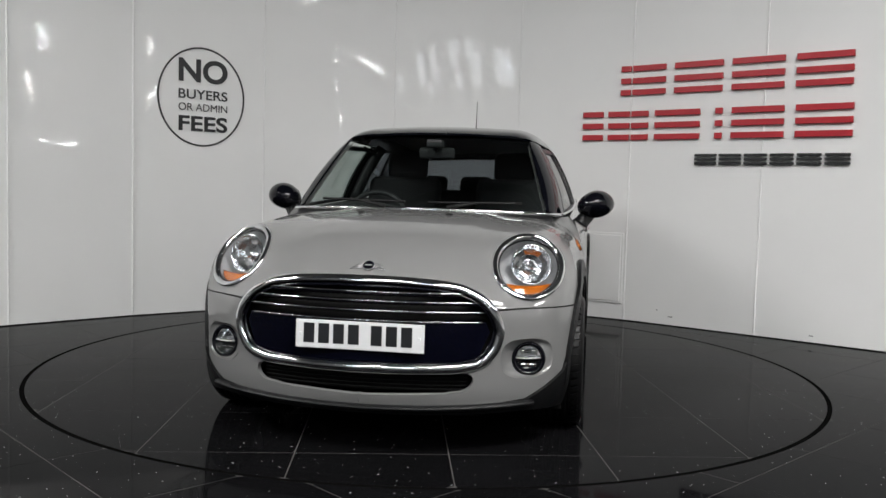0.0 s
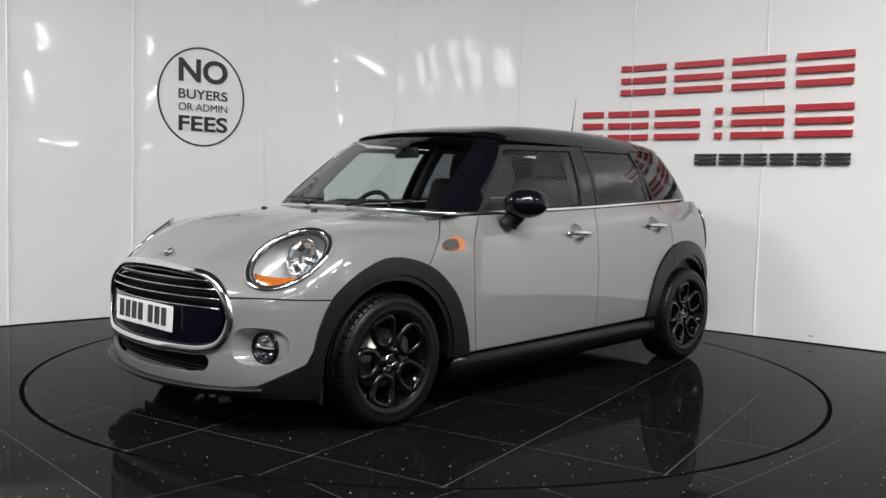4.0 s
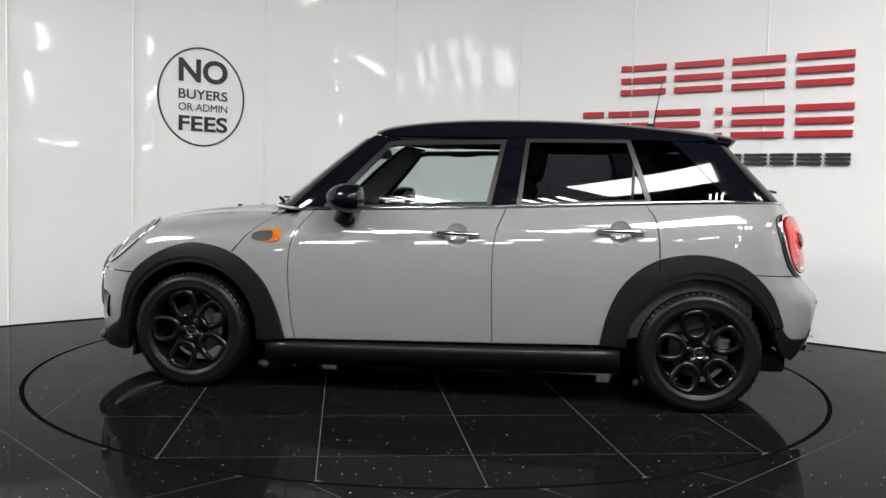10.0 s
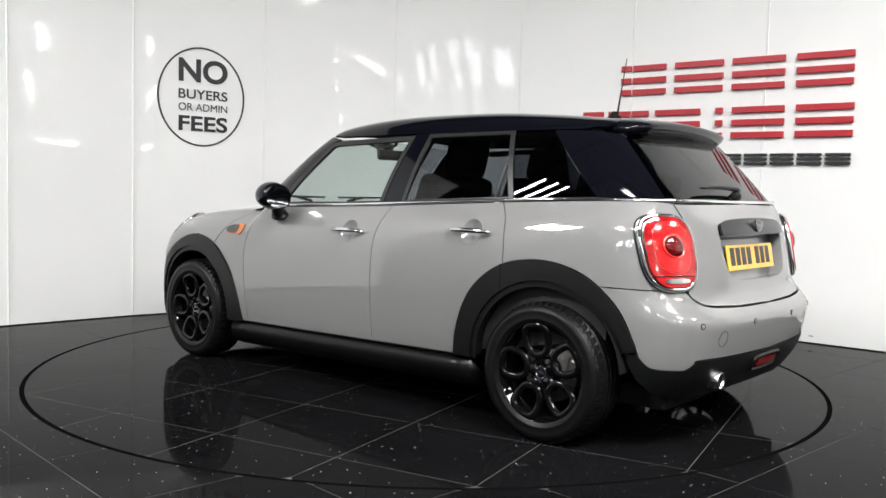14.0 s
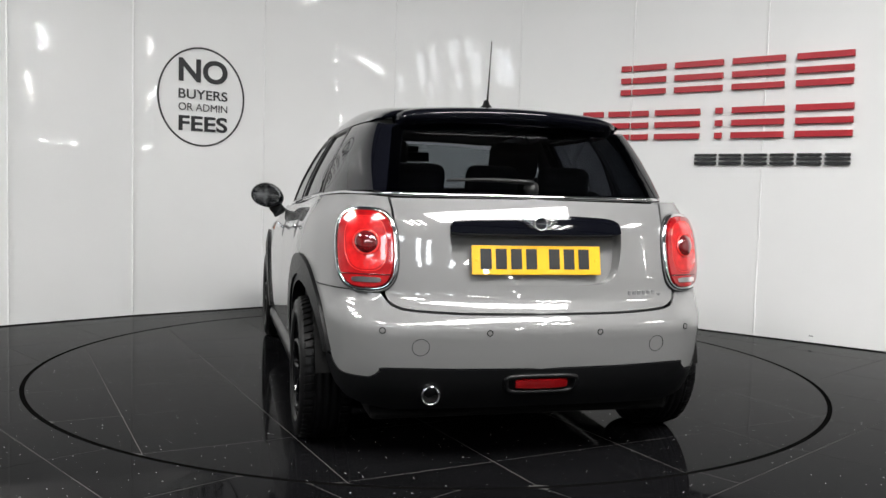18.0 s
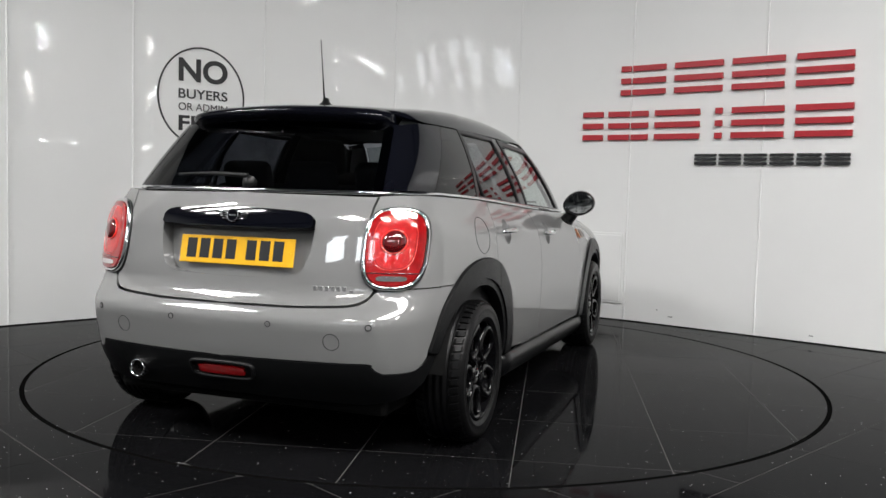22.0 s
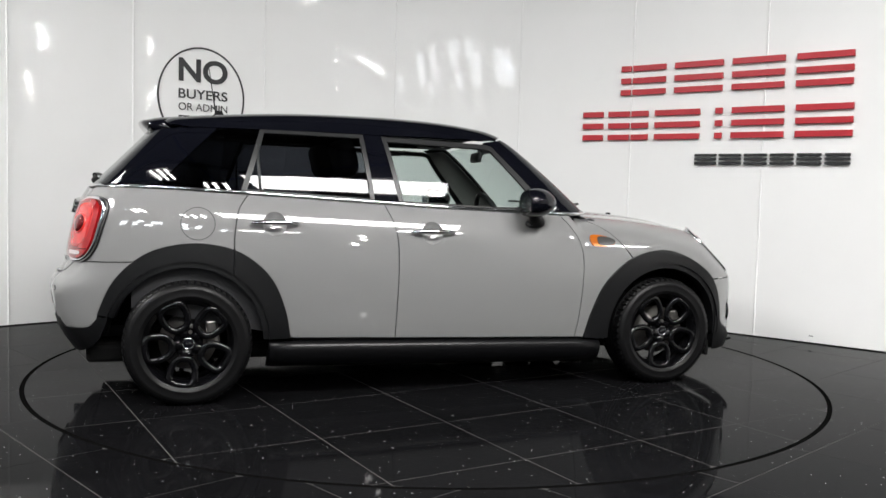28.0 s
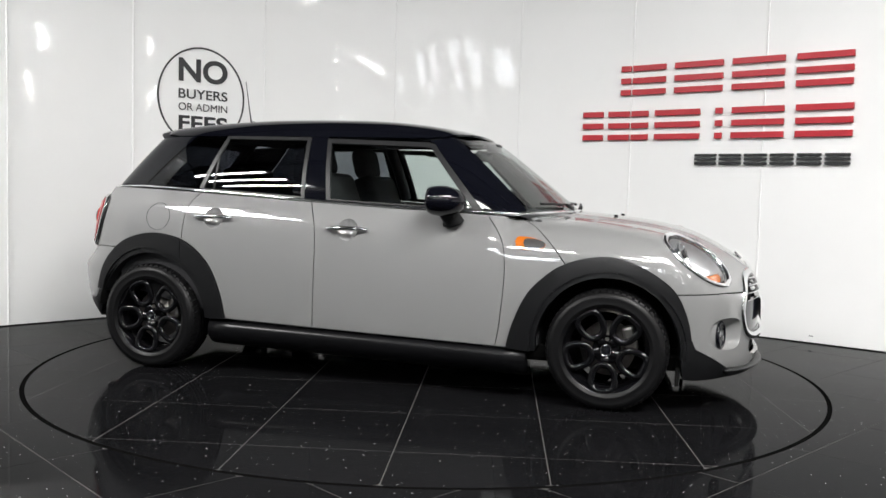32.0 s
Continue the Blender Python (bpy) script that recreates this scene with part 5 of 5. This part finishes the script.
# belt moulding all round
bl = np.vstack([on_front(upper, [(y, 0.947 - 0.028 * y * y) for y in np.linspace(0, 0.60, 14)]), on_side(upper, [(x, float(Z_BELT(x)) + 0.002 - 0.007 * max(0, (-1.45 - x) / 0.13)) for x in np.linspace(0.80, -1.58, 50)]), on_rear(upper, [(y, 1.023) for y in np.linspace(0.54, 0, 14)])])
bl = curve(bl[::2], 2)
bl = np.vstack([bl, (bl * (1, -1, 1))[::-1][1:-1]])
tube("belt_moulding", bl + slope(upper, bl) * 0.003, 0.0085, CHROME, car, "thin bright belt moulding", sides=8, closed=True)
# fuel flap on the right
q = on_side(lower, [(-1.243 + 0.078 * math.cos(a), 0.858 + 0.076 * math.sin(a)) for a in np.linspace(0, 2 * math.pi, 48, endpoint=False)])
tube("fuel_flap", q - slope(lower, q) * 0.0003, 0.0014, UNDER, car, "round fuel flap outline", sides=5, closed=True, mirror=True)
# aerial
fin = part("aerial_base", lathe([(0.001, 0.042), (0.014, 0.038), (0.02, 0.02), (0.036, 0.006), (0.042, 0.0)], 20), PLASTIC, car, "", True)
fin.matrix_basis = pose(-1.105, 0, 1.42, 90, 0, 0)
for v in fin.data.vertices:
    v.co.x *= 1.3
    v.co.z *= 0.75
tube("aerial", [(-1.122, 0, 1.445), (-1.143, 0, 1.58), (-1.164, 0, 1.716)], (0.005, 0.003, 0.0022), PLASTIC, car, "thin black whip aerial", sides=6)
# roof spoiler
prof = [(-1.36, 1.402), (-1.45, 1.392), (-1.525, 1.374), (-1.533, 1.362), (-1.523, 1.343), (-1.50, 1.322), (-1.47, 1.312), (-1.44, 1.318)]
V, faces = [], []
ys = np.linspace(-0.475, 0.475, 31)
for y in ys:
    e = max(0.0, (abs(y) - 0.36) / 0.13)
    for x, z in prof:
        V.append((x + 0.18 * y * y + 0.05 * e**3, y, z - 0.10 * y * y - 0.012 * e**3 + (1.37 - z) * 0.35 * e**2))
m_ = len(prof)
for i in range(30):
    for j in range(m_ - 1):
        faces.append([i * m_ + j, (i + 1) * m_ + j, (i + 1) * m_ + j + 1, i * m_ + j + 1])
faces += [list(range(m_)), [30 * m_ + j for j in range(m_)][::-1]]
sp = link_mesh("roof_spoiler", V, faces, GLOSS_BLACK, car)
tagged(sp, "gloss black roof spoiler")
# rear wiper
wp = part("rear_wiper", lathe([(0.002, 0.04), (0.02, 0.036), (0.028, 0.015), (0.03, 0.0)], 18), PLASTIC, car, "black rear wiper", True)
q = on_rear(upper, [(0.0, 1.062)])[0]
wp.matrix_basis = pose(q[0] + 0.003, q[1], q[2], 0, 0, 90) @ pose(0, 0, 0, -40, 0, 0)
ar = on_rear(upper, [(y, 1.062 + 0.006 * math.sin(y / 0.34 * math.pi)) for y in np.linspace(0, 0.34, 12)])
tube("wiper_blade", ar + slope(upper, ar) * 0.028, np.linspace(0.012, 0.006, 12), PLASTIC, car, "", sides=6)
# exhaust and rear fog lamp
ex = part("exhaust", lathe([(0.030, -0.12), (0.036, -0.12), (0.0365, 0.0), (0.034, 0.004), (0.030, 0.0), (0.029, -0.11), (0.001, -0.11)], 28), CHROME, car, "round chrome exhaust pipe", True)
ex.matrix_basis = pose(-1.892, 0.42, 0.292, 0, 0, 90)
part("exhaust_bore", lathe([(0.0285, -0.008), (0.001, -0.06)], 24), UNDER, ex)
q = on_rear(lower, curve([(-0.100, 0.335), (-0.094, 0.349), (0, 0.352), (0.094, 0.349), (0.100, 0.335), (0.094, 0.320), (0, 0.317), (-0.094, 0.320), (-0.100, 0.335)], 4)[:-1])
rfog = patch("rear_fog_lamp", lower, (-1, 0, 0), [q], RED_LENS, car, "red rear fog lamp in black surround", off=0.012, thick=0.02, step=0.02)
q = on_rear(lower, curve([(-0.138, 0.335), (-0.126, 0.360), (0, 0.364), (0.126, 0.360), (0.138, 0.335), (0.118, 0.304), (0, 0.300), (-0.118, 0.304), (-0.138, 0.335)], 4)[:-1])
tube("fog_surround", q + slope(lower, q) * 0.006, 0.009, PLASTIC, rfog, sides=8, closed=True)

# ---- wheels ----
TYRE_R = 0.2895


def make_wheel():
    w = part("wheel", lathe([(0.205, -0.09), (0.212, -0.086), (0.212, -0.07), (0.19, -0.05), (0.186, 0.03), (0.2, 0.06), (0.213, 0.075), (0.216, 0.088), (0.212, 0.094), (0.207, 0.088), (0.2, 0.07), (0.186, 0.055), (0.18, 0.03), (0.18, -0.08)], 64), WHEEL_BLACK, car, "gloss black alloy wheel with looped spokes", True)
    tyre = [(0.203, -0.092), (0.225, -0.102), (0.262, -0.106), (0.287, -0.1), (0.294, -0.088), (0.298, -0.06), (0.3055, -0.052)]
    for g in (-0.045, -0.015, 0.015, 0.045):
        tyre += [(0.3075, g - 0.006), (0.3005, g - 0.004), (0.3005, g + 0.004), (0.3075, g + 0.006)]
    tyre += [(0.3055, 0.052), (0.298, 0.06), (0.294, 0.088), (0.287, 0.1), (0.272, 0.1045), (0.268, 0.1062), (0.262, 0.106), (0.235, 0.1035), (0.231, 0.1052), (0.226, 0.103), (0.210, 0.094)]
    tyre = [(r if r < 0.215 else 0.215 + (r - 0.215) * 0.90, y) for r, y in tyre]
    ty = part("tyre", lathe(tyre, 72), RUBBER, w, "black rubber tyre", True)
    # shoulder blocks
    V, faces = [], []
    for i in range(56):
        for s in (-1, 1):
            a0, a1 = 2 * math.pi * i / 56, 2 * math.pi * (i + 0.64) / 56
            b = len(V)
            for a in (a0, a1):
                for r, y in ((0.286, 0.0935), (0.2925, 0.088), (0.2985, 0.066), (0.2985, 0.055), (0.283, 0.055)):
                    sk = 0.02 * (y - 0.055) / 0.03
                    V.append((r * math.cos(a + sk), s * y, r * math.sin(a + sk)))
            f = [[b + k, b + k + 1, b + k + 6, b + k + 5] for k in range(4)] + [[b + k for k in range(5)], [b + 5 + k for k in range(5)][::-1]]
            faces += f if s > 0 else [q[::-1] for q in f]
    tagged(link_mesh("tread", V, faces, RUBBER, ty, smooth=False), kind="stuff")
    for k in range(5):
        a0 = math.radians(72 + 72 * k)
        pts = []
        for f in np.linspace(0, 2 * math.pi, 32, endpoint=False):
            # a closed petal: round near the hub, wide and squared at the rim
            u = math.cos(f)
            r = 0.137 + 0.064 * (abs(u) ** 0.75) * (1 if u > 0 else -1)
            half = 0.056 * math.sin(f) / abs(math.sin(f)) * abs(math.sin(f)) ** 0.75 * (1 + 0.20 * u) if abs(math.sin(f)) > 1e-9 else 0.0
            y = 0.070 + 0.014 * ((r - 0.08) / 0.12) ** 2
            pts.append((r, half, y))
        P = np.array([(r * math.cos(a0) - h * math.sin(a0), y, r * math.sin(a0) + h * math.cos(a0)) for r, h, y in pts])
        tube("spoke_loop", P, 0.0165, WHEEL_BLACK, w, sides=12, closed=True, up=(0, 1, 0), flat=0.75)
        # web from the loop to the hub
        P = np.array([(r * math.cos(a0), y, r * math.sin(a0)) for r, y in ((0.03, 0.060), (0.06, 0.058), (0.09, 0.057))])
        tube("spoke_root", P, (0.03, 0.024, 0.02), WHEEL_BLACK, w, sides=10, up=(0, 1, 0), flat=0.7)
        b0 = a0 + math.radians(36)
        bolt = part("wheel_bolt", lathe([(0.001, 0.05), (0.009, 0.05), (0.0105, 0.046), (0.0105, 0.03)], 8), STEEL if k == 0 else WHEEL_BLACK, w, "", False)
        bolt.location = (0.053 * math.cos(b0), 0.018, 0.053 * math.sin(b0))
    part("wheel_centre", lathe([(0.001, 0.064), (0.04, 0.062), (0.066, 0.056), (0.07, 0.045), (0.07, 0.01)], 36), WHEEL_BLACK, w, "", True)
    part("centre_cap", lathe([(0.001, 0.074), (0.022, 0.0735), (0.026, 0.0725), (0.027, 0.06)], 32), GLOSS_BLACK, w, "", True)
    part("cap_ring", lathe([(0.0235, 0.0742), (0.025, 0.0756), (0.0275, 0.075), (0.0285, 0.065)], 32), CHROME, w, "thin chrome ring", True)
    part("cap_mark", box(0, 0.0745, 0, 0.026, 0.002, 0.008, 0.0005, 1), CHROME, w)
    part("brake_disc", lathe([(0.001, 0.02), (0.07, 0.02), (0.072, 0.0), (0.135, 0.0), (0.135, -0.022), (0.07, -0.022)], 48), STEEL, w, "grey steel brake disc", True)
    part("hub_flange", lathe([(0.001, 0.024), (0.045, 0.024), (0.06, 0.016)], 24), RUST, w, "", True)
    part("caliper", box(-0.12, 0.0, 0.03, 0.06, 0.07, 0.12, 0.015), STEEL, w)
    return w


wheel = make_wheel()
HUB_Y = 0.757
wheel.matrix_basis = pose(1.2835, HUB_Y, TYRE_R)
copy_thing(wheel, pose(-1.2835, HUB_Y, TYRE_R, 0, -8, 0))
copy_thing(wheel, pose(1.2835, -HUB_Y, TYRE_R, 0, -14, 0) @ pose(0, 0, 0, 0, 0, 180))
copy_thing(wheel, pose(-1.2835, -HUB_Y, TYRE_R, 0, -8, 0) @ pose(0, 0, 0, 0, 0, 180))

# ---- underside and cabin ----
part("underbody", box(0.0, 0, 0.215, 3.5, 1.24, 0.09, 0.02), UNDER, car)
part("engine_bay", box(1.38, 0, 0.46, 0.86, 0.86, 0.5, 0.05), UNDER, car)
part("boot_floor", box(-1.45, 0, 0.42, 0.7, 0.95, 0.30, 0.03), CABIN, car)
part("bulkhead", box(0.90, 0, 0.58, 0.05, 1.36, 0.66, 0.02), CABIN, car)
# dashboard, following the screen's base
V, faces = [], []
prof = [(0.93, 0.90), (0.84, 0.93), (0.66, 0.945), (0.58, 0.925), (0.55, 0.86), (0.57, 0.70), (0.62, 0.55)]
for y in np.linspace(-0.68, 0.68, 25):
    hump = 0.035 * math.exp(-((y + 0.36) / 0.16) ** 2)
    for i, (x, z) in enumerate(prof):
        V.append((x - 0.10 * y * y * (i < 3), y, z + (hump if i in (2, 3) else 0)))
m_ = len(prof)
for i in range(24):
    for j in range(m_ - 1):
        faces.append([i * m_ + j, i * m_ + j + 1, (i + 1) * m_ + j + 1, (i + 1) * m_ + j])
link_mesh("dashboard", V, faces, CABIN, car)
sw = part("steering_wheel", box(0, 0, 0, 0.05, 0.12, 0.11, 0.02), CABIN, car, "black three-spoke steering wheel")
sw.matrix_basis = pose(0.42, -0.36, 0.86, 0, -24, 0)
tube("wheel_rim", [(0, 0.182 * math.cos(a), 0.182 * math.sin(a)) for a in np.linspace(0, 2 * math.pi, 40, endpoint=False)], 0.0145, CABIN, sw, sides=10, closed=True)
for a in (0, math.pi, 1.5 * math.pi):
    tube("wheel_spoke", [(0.005, 0.05 * math.cos(a), 0.05 * math.sin(a)), (0, 0.178 * math.cos(a), 0.178 * math.sin(a))], 0.016, LAMP_GREY, sw, sides=8)
tube("steering_column", [(0.42, -0.36, 0.86), (0.62, -0.36, 0.78)], 0.035, CABIN, car, sides=10)


def cushion(name, parent, size, m, mat=CLOTH, bevel=0.05):
    bm = box(0, 0, 0, *size, min(bevel, min(size) * 0.45), 4)
    for v in bm.verts:
        v.co.x += 0.10 * v.co.y**2
    ob = part(name, bm, mat, parent, "", True)
    ob.matrix_basis = m
    return ob


for y in (0.36, -0.36):
    seat = cushion("front_seat", car, (0.50, 0.50, 0.16), pose(0.02, y, 0.50, 0, -6, 0))
    tagged(seat, "black cloth front seat with headrest")
    cushion("backrest", seat, (0.15, 0.48, 0.62), pose(-0.30, 0, 0.36, 0, -14, 0))
    cushion("headrest", seat, (0.11, 0.27, 0.20), pose(-0.405, 0, 0.755, 0, -8, 0), bevel=0.05)
    for s in (-0.06, 0.06):
        tube("headrest_post", [(-0.37, s, 0.60), (-0.40, s, 0.72)], 0.006, CHROME, seat, sides=6)
bench = cushion("rear_bench", car, (0.46, 1.14, 0.16), pose(-0.80, 0, 0.52, 0, -5, 0))
tagged(bench, "black cloth rear bench")
cushion("bench_back", bench, (0.14, 1.14, 0.52), pose(-0.28, 0, 0.30, 0, -16, 0))
for y in (-0.34, 0.0, 0.34):
    cushion("rear_headrest", bench, (0.09, 0.24, 0.15), pose(-0.37, y, 0.60, 0, -12, 0))
im = part("inner_mirror", box(0, 0, 0, 0.035, 0.21, 0.062, 0.015, 3), CABIN, car, "black inner mirror", True)
im.matrix_basis = pose(0.44, 0, 1.255, 0, 8, -8)
tube("mirror_stem", [(0.44, 0, 1.26), (0.53, 0, 1.305)], 0.010, CABIN, car, sides=8)
bx = part("camera_box", box(0.50, 0.0, 1.305, 0.08, 0.09, 0.045, 0.012), CABIN, car)
for s in (1, -1):
    tube("grab_handle", curve([(0.12, s * 0.515, 1.30), (0.08, s * 0.49, 1.275), (-0.06, s * 0.49, 1.278), (-0.10, s * 0.515, 1.305)], 4), 0.009, CABIN, car, sides=6)
    # belt pillar trims
    tube("pillar_trim", on_side(upper, line((-0.28, 0.98), (-0.35, 1.32), 8)) * (1, s, 1) - np.array((0, s * 0.075, 0)), 0.035, CABIN, car, sides=8)
lin = [(x, y) for x, y in ([(0.36, 0.0), (0.34, 0.42), (0.2, 0.50)] + [(x, 0.50) for x in np.linspace(0.1, -1.1, 10)] + [(-1.25, 0.47), (-1.38, 0.38), (-1.40, 0.0)])]
lin = lin + [(x, -y) for x, y in lin[::-1]][1:-1]
patch("roof_lining", upper, (0, 0, 1), [on_top(upper, lin)], CABIN, car, off=-0.045, thick=0.004, step=0.08)
# ---- the turn of the table ----
def motions():
    times = [0.5 * i for i in range(65)]
    spin = lambda t: TURN_START + TURN_RATE * t
    walk(table, [(t, pose(0, 0, FLOOR_Z, 0, 0, spin(t))) for t in times])
    walk(car, [(t, pose(0, 0, 0, 0, 0, spin(t)) @ Matrix.Translation((CAR_X, CAR_Y, 0.0))) for t in times])


motions()
